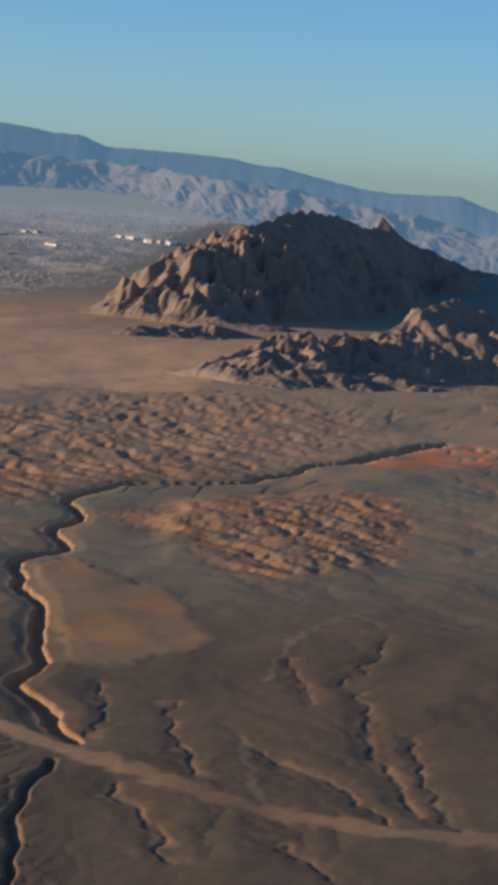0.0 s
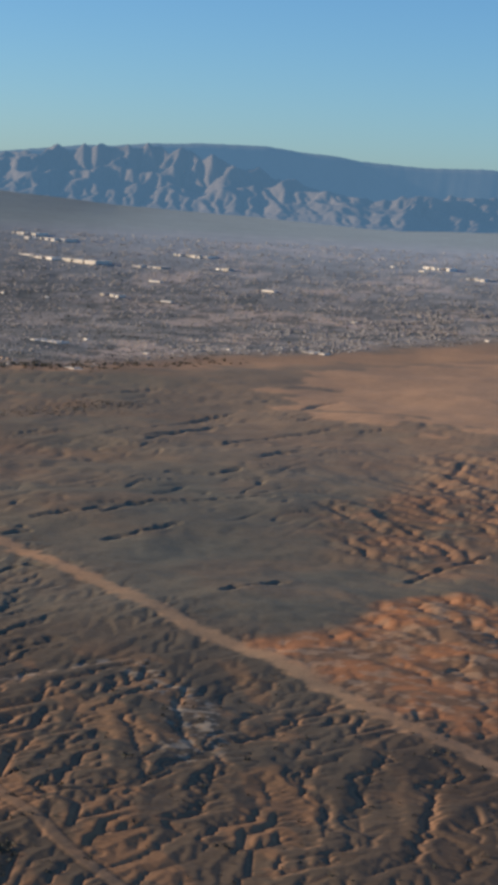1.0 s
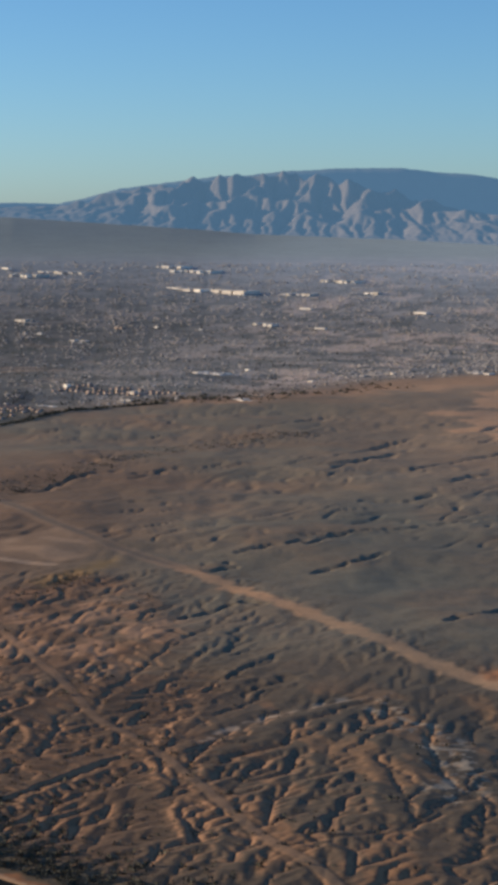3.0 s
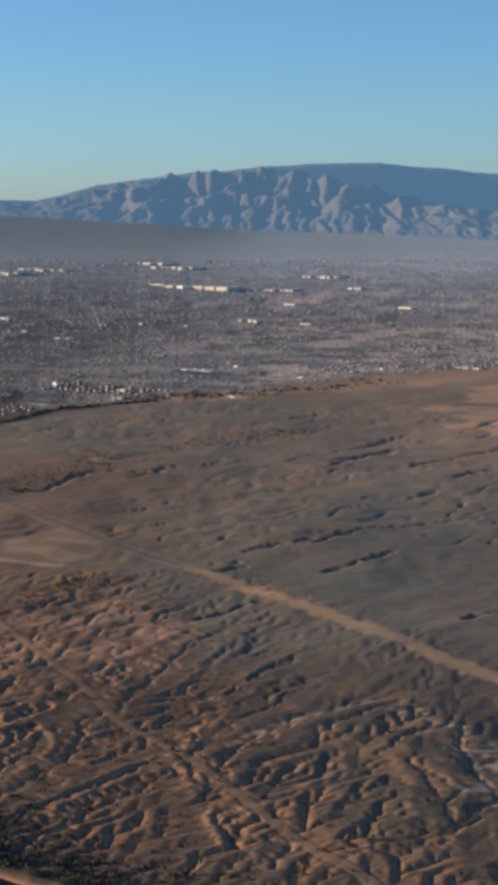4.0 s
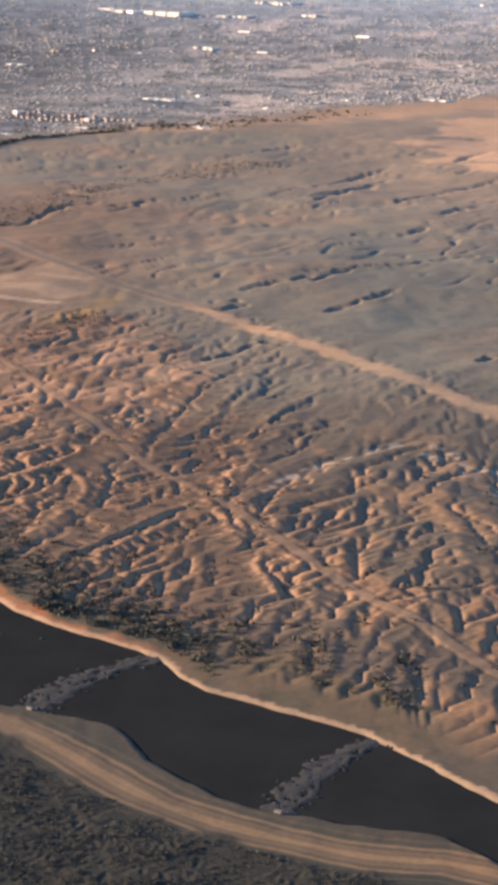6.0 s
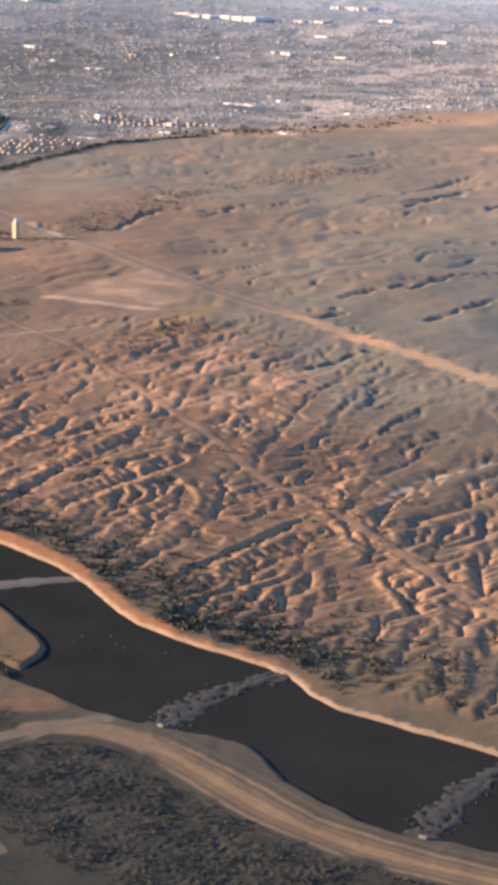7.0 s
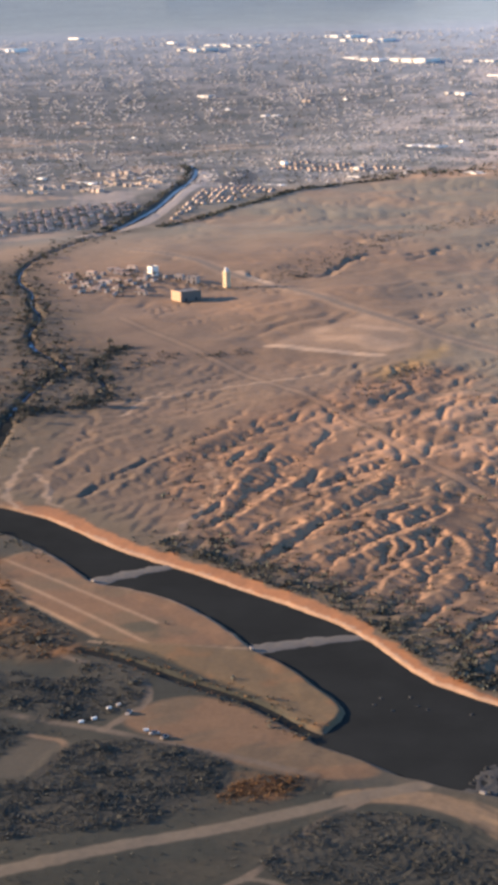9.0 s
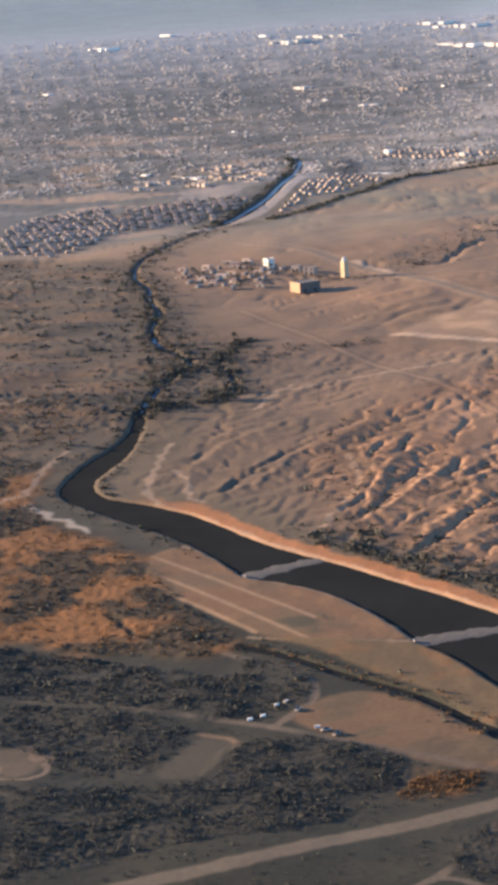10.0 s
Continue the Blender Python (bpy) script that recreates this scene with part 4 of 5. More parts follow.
FRONT = [(-34, 80), (-22, 120), (-14, 145), (-11.4, 159), (-10.3, 158), (-9.6, 170), (-8.5, 193), (-7.2, 208), (-5.6, 226), (-4.9, 228), (-3.6, 236), (-2.6, 225), (-1.6, 214), (-0.6, 191), (0.3, 178), (1.6, 154), (2.9, 141), (4.5, 158), (6.1, 160), (7.7, 158), (9.3, 149), (11.0, 144), (12.6, 130), (14.3, 122), (15.9, 103), (17.5, 86), (19.2, 68), (20.5, 40), (26, 10), (34, 0)]


def front_range():
    """The bare range before the far ridge: a wall of rock from its foot up to its crest, worn into spurs and ravines."""
    az = np.linspace(-34, 34, 1120)
    foot_r = along_arc(FOOT_AT, az)
    foot_r = np.convolve(np.pad(foot_r, 14, mode="edge"), np.ones(29) / 29, "valid") + perlin(az / 1.1, az * 0, 91) * 55 + perlin(az / 0.4, az * 0, 92) * 22
    v = np.linspace(0, 1, 96)
    AZ, V = np.meshgrid(az, v)
    reach = foot_r[None, :] - 30 + V * np.minimum(520, 4885 - foot_r)[None, :]
    x, y = HUB[0] + reach * np.sin(np.radians(AZ)), HUB[1] + reach * np.cos(np.radians(AZ))
    base = valley(reach) + np.maximum(fan_rise(x, y), 0)
    top = EYE_Z + (along_arc(FRONT, az) - EYE_Z) * reach / 4500.0
    tall = np.clip(top - base, 4, None)
    u = AZ * 75.0
    peak = 0.70 + 0.07 * perlin(az / 1.6, az * 0, 93)[None, :]
    side = np.where(V < peak, np.clip((V - 0.06) / (peak - 0.06), 0, 1), np.clip(1 - 0.5 * (V - peak) / (1 - peak), 0, 1))
    rough = 1 + 0.75 * fbm(u, reach, 130, 5, 94, 0.65)
    h = tall * side * rough
    held = V < 0.06
    h, area = wear(np.where(held, 0, h), 0.30 * tall / 90 * (~held), held, 5.5, 15, 0.16, 96, 0.06)
    # bring each stretch of the crest back to its height
    seen = (base + h - EYE_Z) / reach
    at = seen.argmax(0)
    cols = np.arange(len(az))
    want = (top - base)[at, cols] / np.maximum(h[at, cols], 1.0)
    want = np.convolve(np.pad(want, 7, mode="edge"), np.ones(15) / 15, "valid")
    h = h * want[None, :]
    z = base + h + np.where(held, -6 + 100 * V, perlin(u / 9, reach / 9, 97) * 1.0)
    z = z - 60 * step(0.96, 1.0, V)
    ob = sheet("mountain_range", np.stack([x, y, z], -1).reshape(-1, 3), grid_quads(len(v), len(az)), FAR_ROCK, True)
    return tagged(ob, "hazy bare mountain range with sunlit spurs and blue ravines", "mountains", kind="structure")


front_range()
BA, BR = np.meshgrid(np.linspace(radians(-40), radians(40), 900), np.linspace(4800, 4895, 14))
bx, by = HUB[0] + BR * np.sin(BA), HUB[1] + BR * np.cos(BA)
behind = along_arc(SKYLINE, np.degrees(BA)) + perlin(np.degrees(BA) / 0.22, BA * 0, 98) * 2.0 + perlin(np.degrees(BA) / 0.08, BA * 0, 95) * 1.0
bz = 20 + (behind - 20) * (1 - np.abs(BR - 4872) / 90) - billow(bx, by, 45, 99, (0.2, 0.98), 3) * 10 * step(4872, 4840, BR)
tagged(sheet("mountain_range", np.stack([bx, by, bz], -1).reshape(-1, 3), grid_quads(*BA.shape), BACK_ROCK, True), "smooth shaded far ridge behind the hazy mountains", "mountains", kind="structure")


def rock_hill(name, label, centre, depth_dir, crest_points, near, back, crag, seed, cols, rows, sink=4.0, calm=0.3, wear_by=0.035):
    """A bare rock hill: a crest line across the view, flanks worn into ravines and crags, a gentle apron at its foot."""
    d = Vector(depth_dir).normalized()
    sx, sy = d.y, -d.x
    s_at = [p[0] for p in crest_points]
    s = np.linspace(s_at[0] - 30, s_at[-1] + 30, cols)
    q = np.linspace(-near * 1.35, back * 1.2, rows)
    S, Q = np.meshgrid(s, q)
    cell = float(s[1] - s[0])
    x, y = centre[0] + S * sx + Q * d.x, centre[1] + S * sy + Q * d.y
    wob = fbm(x, y, near * 0.8, 4, seed, 0.6) * near * 0.5
    crest = np.interp(s, s_at, [p[1] for p in crest_points], left=0, right=crest_points[-1][1]) * step(s_at[0] - 25, s_at[0] + 6, s)
    crest = crest + (perlin(s / 17, s * 0, seed + 8) * 6 + perlin(s / 6, s * 0, seed + 9) * 2.5) * step(8, 40, crest)
    side = np.where(Q < 0, np.clip(1 + (Q + wob * step(0, -near * 0.45, Q)) / near, 0, 1), np.clip(1 - Q / back, 0, 1))
    quiet = step(s_at[0] + calm * (s_at[-1] - s_at[0]) - 30, s_at[0] + calm * (s_at[-1] - s_at[0]) + 30, S + fbm(x, y, 60, 3, seed + 7) * 70)
    shape = np.clip(crest[None, :], 0, None) * side ** 1.22
    blocks = (0.30 - billow(x, y, crag, seed + 1, tuple(d)[:2], 1.3)) * crag * 1.5 + (0.25 - billow(x, y, crag * 0.45, seed + 2, (0.3, 0.95), 1.3)) * crag * 1.1 + (0.25 - billow(x, y, crag * 0.2, seed + 3, (0.9, -0.4), 1.2)) * crag * 0.55
    shape = shape + blocks * step(0.02, 0.25, side) * step(1.0, 0.85, side) * (1 - 0.92 * quiet) * step(2, 22, shape)
    held = side <= 0.0
    worn, _ = wear(np.where(held, 0, np.clip(shape, 0, None)), 0.0 * shape, held, cell, 9, wear_by, seed, 0.03)
    z = worn * (1 - 0.9 * quiet) + shape * 0.9 * quiet
    # the summit keeps its outline
    lift = (crest + 1.0) / np.maximum(z.max(0), 1.0)
    lift = np.convolve(np.pad(np.clip(lift, 0.8, 1.8), 3, mode="edge"), np.ones(7) / 7, "valid")
    z = z * (1 + (lift[None, :] - 1) * step(0.2, 0.9, side)) + fbm(x, y, 5, 3, seed + 5) * (0.9 - 0.6 * quiet) * step(0, 0.1, side)
    z = np.where(side <= 0.0, -sink, z - sink * (1 - step(0, 0.06, side)) - sink * (1 - step(0.5, 5, crest))[None, :])
    ob = sheet(name, np.stack([x, y, z], -1).reshape(-1, 3), grid_quads(rows, cols), ROCK, True)
    return tagged(ob, label, "hill", kind="structure")


rock_hill("butte", "steep bare dark rock butte with jagged summit", (219, 1836), (-0.762, 0.647, 0), [(120, 5), (170, 34), (211, 62), (245, 68), (281, 72), (341, 90), (380, 90), (432, 98), (473, 106), (523, 108), (608, 103), (691, 88), (715, 90), (732, 104), (748, 97), (778, 83), (854, 65), (975, 45), (1041, 25), (1159, 7), (1220, 2)], 140, 75, 36, 101, 460, 200, calm=0.20)
rock_hill("rock_ridge", "low broken rock ridge below the butte", (233, 1380), (-0.51, 0.86, 0), [(45, 0), (60, 8), (78, 13), (94, 17), (134, 27), (170, 30), (227, 27), (259, 33), (284, 47), (324, 56), (340, 55), (361, 45), (384, 43), (450, 45), (560, 31), (640, 5)], 92, 45, 20, 111, 400, 190, calm=0.34)
rock_hill("rock_outcrop", "low dark rock outcrop at the foot of the butte", (300, 1745), (-0.4, 0.92, 0), [(-45, 1), (-30, 5), (-12, 8), (4, 5), (18, 9), (36, 6), (60, 10), (84, 5), (110, 1)], 30, 22, 9, 121, 150, 70, sink=2.0, calm=1.2)


# ---------- builders ----------
def part(name, bm, material, parent=None, label=""):
    """Links a bmesh as one mesh object, under a thing or a part."""
    me = bpy.data.meshes.new(name)
    bmesh.ops.recalc_face_normals(bm, faces=bm.faces)
    bm.to_mesh(me)
    bm.free()
    me.materials.append(material)
    ob = new(name, me)
    if parent:
        ob.parent = parent
    return tagged(ob, label) if label else ob


def add_box(bm, x0, x1, y0, y1, z0, z1, bevel=0.0):
    v = [bm.verts.new(c) for c in ((x0, y0, z0), (x1, y0, z0), (x1, y1, z0), (x0, y1, z0), (x0, y0, z1), (x1, y0, z1), (x1, y1, z1), (x0, y1, z1))]
    faces = [bm.faces.new([v[i] for i in f]) for f in ((3, 2, 1, 0), (4, 5, 6, 7), (0, 1, 5, 4), (1, 2, 6, 5), (2, 3, 7, 6), (3, 0, 4, 7))]
    if bevel:
        bmesh.ops.bevel(bm, geom=list({e for f in faces for e in f.edges}), offset=bevel, segments=1, affect="EDGES")
    return bm


def box(*a, bevel=0.0):
    return add_box(bmesh.new(), *a, bevel=bevel)


def add_tube(bm, x, y, z0, z1, r0, r1, sides=12):
    rings = [[bm.verts.new((x + r * math.cos(2 * math.pi * i / sides), y + r * math.sin(2 * math.pi * i / sides), z)) for i in range(sides)] for z, r in ((z0, r0), (z1, r1))]
    for i in range(sides):
        j = (i + 1) % sides
        bm.faces.new((rings[0][i], rings[0][j], rings[1][j], rings[1][i]))
    bm.faces.new(rings[1])
    bm.faces.new(rings[0][::-1])
    return bm


def hip_roof(w, d, z, rise, over):
    bm = bmesh.new()
    a, b = w / 2 + over, d / 2 + over
    e = max(a - b, 0.02)
    base = [bm.verts.new(c) for c in ((-a, -b, z), (a, -b, z), (a, b, z), (-a, b, z))]
    top = [bm.verts.new((-e, 0, z + rise)), bm.verts.new((e, 0, z + rise))]
    for f in ((base[0], base[1], top[1], top[0]), (base[1], base[2], top[1]), (base[2], base[3], top[0], top[1]), (base[3], base[0], top[0]), tuple(base[::-1])):
        bm.faces.new(f)
    return bm


def thing(name, label, category, group=""):
    return tagged(new(name), label, category, group)


def stand(ob, x, y, turn=0.0, sink=0.05):
    ob.matrix_basis = pose(x, y, float(height_at(x, y)) - sink, 0, 0, turn)
    return ob


# ---------- weirs of boulders across the water ----------
def weir(a, b, bow, wide, label, seed, blocks, tone):
    """A curved dam: a low crest and a rubble apron on its downstream side."""
    a, b = Vector((*a, 0)), Vector((*b, 0))
    top = thing("weir", label, "weir", "weirs across the wash")
    d, n = (b - a).normalized(), 34
    side = Vector((-d.y, d.x, 0))
    t = np.linspace(-0.03, 1.03, n)
    w = np.linspace(-1, 1, 13)
    Tt, Ww = np.meshgrid(t, w)
    mid = a.x + (b.x - a.x) * Tt + side.x * bow * 4 * Tt * (1 - Tt), a.y + (b.y - a.y) * Tt + side.y * bow * 4 * Tt * (1 - Tt)
    half = wide * (1.02 - 0.42 * Tt) * (0.8 + 0.45 * perlin(Tt * 6, Ww * 0.0 + seed, seed))
    x, y = mid[0] + side.x * Ww * half, mid[1] + side.y * Ww * half
    z = -0.75 + 0.3 * np.clip(1 - Ww ** 4, 0, 1) + fbm(x, y, 1.5, 3, seed) * (0.42 if blocks > 5 else 0.12)
    apron = sheet("apron", np.stack([x, y, z], -1).reshape(-1, 3), grid_quads(13, n), tone, True)
    apron.parent = top
    rnd = random.Random(seed)
    for k in range(blocks):
        u, v = rnd.uniform(0.02, 0.98), rnd.uniform(-0.8, 0.8)
        px = a.x + (b.x - a.x) * u + side.x * (bow * 4 * u * (1 - u) + v * wide)
        py = a.y + (b.y - a.y) * u + side.y * (bow * 4 * u * (1 - u) + v * wide)
        bm = bmesh.new()
        bmesh.ops.create_icosphere(bm, subdivisions=1, radius=rnd.uniform(0.15, 0.42))
        for q in bm.verts:
            q.co = Vector((q.co.x * 1.2, q.co.y, q.co.z * 0.7)) * rnd.uniform(0.75, 1.2) + Vector((px, py, -0.5))
        part("boulder", bm, tone, top)
    bm = bmesh.new()
    add_box(bm, -0.35, 0.35, -0.7, 0.7, -0.6, 0.1, 0.05)
    bmesh.ops.transform(bm, matrix=pose(a.x, a.y, 0.1, 0, 0, math.degrees(math.atan2(d.y, d.x))), verts=bm.verts)
    part("abutment", bm, CONCRETE, top, "pale concrete abutment")
    return top


weir((-146.4, 399.5), (-124.6, 430.1), 3.4, 6.4, "rough curved weir of grey boulders and brush", 301, 40, RUBBLE)
weir((-96.8, 356.3), (-79.4, 389.8), 2.4, 6.0, "rough curved weir of grey boulders with pale crest", 302, 40, RUBBLE)
weir((-200.2, 475.9), (-176.4, 486.8), 1.0, 5.6, "smooth curved weir of pale grouted stone", 303, 3, STONE)
weir((-247.3, 524.3), (-228.5, 540.6), 0.8, 5.6, "smooth curved weir of pale grouted stone", 304, 3, STONE)

for k, (x, y) in enumerate(((-170, 444), (-161, 444), (-159, 442), (-163, 449), (-169, 448), (-166, 441), (-150, 440))):
    bm = bmesh.new()
    bmesh.ops.create_icosphere(bm, subdivisions=2, radius=0.32)
    for q in bm.verts:
        q.co = Vector((q.co.x * 1.6, q.co.y, q.co.z * 0.55)) * (1 + 0.5 * noise.noise(q.co * 3 + Vector((k, 0, 0))))
    rock = part("boulder", bm, RUBBLE)
    rock.matrix_basis = pose(x, y, -0.55, 0, 0, 40 * k)
    tagged(rock, "grey boulder standing out of dark water", "boulder", "boulders in the water")


# ---------- the yard on the plain: tower, block and sheds ----------
def tower():
    t = thing("tower", "tall pale yellow tower with a white domed top", "tower")
    part("shaft", box(-1.35, 1.35, -1.35, 1.35, 0, 7.6, bevel=0.06), CREAM, t)
    part("ledge", box(-1.55, 1.55, -1.55, 1.55, 7.6, 7.85, bevel=0.04), CREAM, t)
    bm = add_tube(bmesh.new(), 0, 0, 7.85, 9.0, 1.05, 1.05, 16)
    part("drum", bm, WHITE, t, "white drum")
    bm = bmesh.new()
    bmesh.ops.create_uvsphere(bm, u_segments=16, v_segments=8, radius=1.05)
    for q in bm.verts:
        q.co = Vector((q.co.x, q.co.y, max(q.co.z, 0) * 0.8 + 9.0))
    part("dome", bm, WHITE, t, "white dome")
    for k in range(4):
        part("window", box(-0.3, 0.3, -1.40, -1.34, 1.2 + 1.6 * k, 1.9 + 1.6 * k), GLASS, t)
    part("door", box(-1.40, -1.34, -0.4, 0.4, 0.02, 1.7), GLASS, t)
    return stand(t, -289.9, 1009.7, -42)


def block(name, label, w, d, h, x, y, turn, material, doors=2, storeys=2, lit_sides=None):
    b = thing(name, label, "building")
    part("wall", box(-w / 2, w / 2, -d / 2, d / 2, 0, h, bevel=0.04), material, b)
    part("roof", box(-w / 2 + 0.15, w / 2 - 0.15, -d / 2 + 0.15, d / 2 - 0.15, h - 0.02, h + 0.08), CONCRETE, b)
    for s in (-1, 1):
        part("parapet", box(-w / 2, w / 2, s * (d / 2 - 0.08) - 0.08, s * (d / 2 - 0.08) + 0.08, h + 0.003, h + 0.35), material, b)
        part("parapet", box(s * (w / 2 - 0.08) - 0.08, s * (w / 2 - 0.08) + 0.08, -d / 2 + 0.16, d / 2 - 0.16, h + 0.003, h + 0.35), material, b)
    # thin added panels whose colour makes the block's sides look sunlit
    if lit_sides:
        for q in (-1, 1):
            part("side_wall", box(q * (w / 2 + 0.06) - 0.055, q * (w / 2 + 0.06) + 0.055, -d / 2, d / 2, 0, h + 0.3), lit_sides, b, "added tan panel coloured as a sunlit wall")
    for k in range(doors):
        x0 = -w / 2 + w * (k + 0.5) / doors
        part("door", box(x0 - 0.5, x0 + 0.5, -d / 2 - 0.03, -d / 2 + 0.03, 0.02, min(1.6, h * 0.6)), GLASS, b)
        for j in range(storeys - 1):
            z = 2.4 + 1.9 * j
            if z + 0.9 < h:
                part("window", box(x0 - 0.45, x0 + 0.45, -d / 2 - 0.03, -d / 2 + 0.03, z, z + 0.8), GLASS, b)
    return stand(b, x, y, turn)


tower()
block("training_block", "large tan block building with shaded front and flat roof", 11.0, 9.0, 4.5, -303.5, 973, 40, BLOCK_SHADE, 2, 1, BLOCK_LIT)
block("office_block", "small white building with sunlit wall", 4.2, 4.0, 4.6, -333, 1042, -44, WHITE, 2, 2)
block("annex", "pale two-storey annex beside the yard", 5.5, 4.0, 3.4, -309, 1023, -14, STUCCO, 2, 2)
block("annex", "low pale annex beside the yard", 4.0, 3.0, 2.6, -317, 1029, -14, STUCCO, 2, 1)


def shed():
    s = thing("shed", "small pale shed in the dusty yard", "shed", "sheds in the yard")
    part("wall", box(-1.6, 1.6, -0.8, 0.8, 0, 1.25, bevel=0.03), METAL, s)
    part("roof", hip_roof(3.2, 1.6, 1.25, 0.35, 0.12), TILE, s)
    part("door", box(-0.3, 0.3, -0.83, -0.79, 0.02, 1.0), GLASS, s)
    return s


def car():
    c = thing("car", "parked car on bare earth", "car", "parked cars")
    body = bmesh.new()
    add_box(body, -1.05, 1.05, -0.42, 0.42, 0.16, 0.5, 0.06)
    part("body", body, METAL, c)
    cab = bmesh.new()
    add_box(cab, -0.55, 0.5, -0.37, 0.37, 0.5, 0.78, 0.08)
    part("cabin", cab, GLASS, c)
    for x in (-0.65, 0.65):
        for y in (-0.42, 0.42):
            bm = bmesh.new()
            bmesh.ops.create_cone(bm, cap_ends=True, segments=10, radius1=0.17, radius2=0.17, depth=0.14, matrix=pose(x, y, 0.17, 90))
            part("wheel", bm, RUBBER, c)
    return c


def trailer():
    t = thing("trailer", "white box trailer parked on bare earth", "trailer", "trailers by the path")
    part("body", box(-1.5, 1.5, -0.6, 0.6, 0.35, 1.6, bevel=0.05), WHITE, t)
    part("drawbar", box(1.5, 2.3, -0.06, 0.06, 0.32, 0.42), METAL, t)
    part("door", box(-1.53, -1.49, -0.45, 0.45, 0.42, 1.5), METAL, t)
    for x in (-0.35, 0.25):
        for y in (-0.6, 0.6):
            bm = bmesh.new()
            bmesh.ops.create_cone(bm, cap_ends=True, segments=10, radius1=0.2, radius2=0.2, depth=0.16, matrix=pose(x, y, 0.2, 90))
            part("wheel", bm, RUBBER, t)
    for ob in t.children:
        ob.data.transform(Matrix.Scale(0.36, 4))
    return t


YARD = [(-385, 1041), (-362, 991), (-335, 982), (-323, 991), (-325, 1036), (-349, 1071), (-372, 1066)]
rnd = random.Random(7)


def scattered(ring, count, gap, seed):
    """Places inside a ring, none nearer to another than gap."""
    r = np.random.RandomState(seed)
    p = np.asarray(ring, float)
    got = []
    for _ in range(count * 60):
        q = p.min(0) + r.rand(2) * (p.max(0) - p.min(0))
        if to_line(q[:1], q[1:], ring, 500, True, 0)[0] < 0 and all((q[0] - g[0]) ** 2 + (q[1] - g[1]) ** 2 > gap * gap for g in got):
            got.append(q)
            if len(got) == count:
                break
    return got


first_shed, first_car, first_trailer = shed(), car(), trailer()
places = scattered(YARD, 44, 5.5, 21)
for k, (x, y) in enumerate(places):
    ob = first_shed if k == 0 else copy_thing(first_shed, Matrix())
    stand(ob, x, y, rnd.choice((-14, 76)) + rnd.uniform(-8, 8))
    ob.scale = (rnd.uniform(0.8, 2.2), rnd.uniform(0.8, 1.5), rnd.uniform(0.8, 1.4))
spots = [(-212.0, 422.8, 20), (-209.6, 420.8, 60), (-219.5, 434.0, 80)] + [(*p, rnd.uniform(0, 180)) for p in scattered(YARD, 18, 4.0, 22)]
for k, (x, y, turn) in enumerate(spots):
    stand(first_car if k == 0 else copy_thing(first_car, Matrix()), x, y, turn)
for k, (x, y, turn) in enumerate(((-224.2, 436.2, 50), (-226.0, 430.5, 35), (-222.6, 438.4, 55), (-228.3, 428.6, 20), (-214.0, 424.4, 10))):
    stand(first_trailer if k == 0 else copy_thing(first_trailer, Matrix()), x, y, turn)

pole = thing("utility_pole", "thin wooden utility pole on the open plain", "pole")
part("post", add_tube(bmesh.new(), 0, 0, 0, 6.4, 0.14, 0.1, 8), BARK, pole)
part("crossarm", box(-0.9, 0.9, -0.06, 0.06, 5.7, 5.85), BARK, pole)
stand(pole, -259, 722, 20)


# ---------- houses of the estates ----------
def house(label, w, d, h, rise):
    b = thing("house", label, "house", "houses of the estates")
    part("wall", box(-w / 2, w / 2, -d / 2, d / 2, 0, h), STUCCO, b)
    part("roof", hip_roof(w, d, h, rise, 0.18), TILE, b)
    part("garage_door", box(-w / 2 + 0.25, -w / 2 + 1.25, -d / 2 - 0.03, -d / 2 + 0.02, 0.02, 0.65), WHITE, b)
    return b


kinds = [house("tan stucco house with brown hip roof", 3.4, 2.6, 0.95, 0.6), house("pale two-storey stucco house with clay roof", 3.0, 2.8, 1.3, 0.6), house("long low stucco house with clay roof", 4.6, 2.5, 0.9, 0.55)]
ESTATES = [([(-507, 1142), (-466, 1127), (-454, 1236), (-502, 1350), (-535, 1302), (-532, 1220)], 24, 170), ([(-458, 1211), (-399, 1258), (-403, 1379), (-446, 1362), (-477, 1312)], 16, 110), ([(-371, 1263), (-363, 1348), (-320, 1456), (-346, 1497), (-375, 1472), (-377, 1385)], 34, 60), ([(-360, 1640), (-300, 1600), (-250, 1580), (-240, 1610), (-330, 1690)], 40, 50)]
used = [False] * 3
for ring, turn, most in ESTATES:
    p = np.asarray(ring, float)
    c, s = math.cos(radians(turn)), math.sin(radians(turn))
    mid, n = p.mean(0), 0
    cells = [(i, j) for i in range(-40, 41) for j in range(-40, 41)]
    rnd.shuffle(cells)
    for i, j in cells:
        u, v = i * 5.6, j * 9.0 + (4.2 if i % 2 else 0) * 0
        x, y = mid[0] + u * c - v * s, mid[1] + u * s + v * c
        if n >= most or to_line(np.array([x]), np.array([y]), ring, 900, True, 0)[0] > -1:
            continue
        n += 1
        k = rnd.randrange(3)
        ob = copy_thing(kinds[k], Matrix()) if used[k] else kinds[k]
        used[k] = True
        stand(ob, x, y, turn + 180 * rnd.randrange(2) + rnd.uniform(-2, 2))

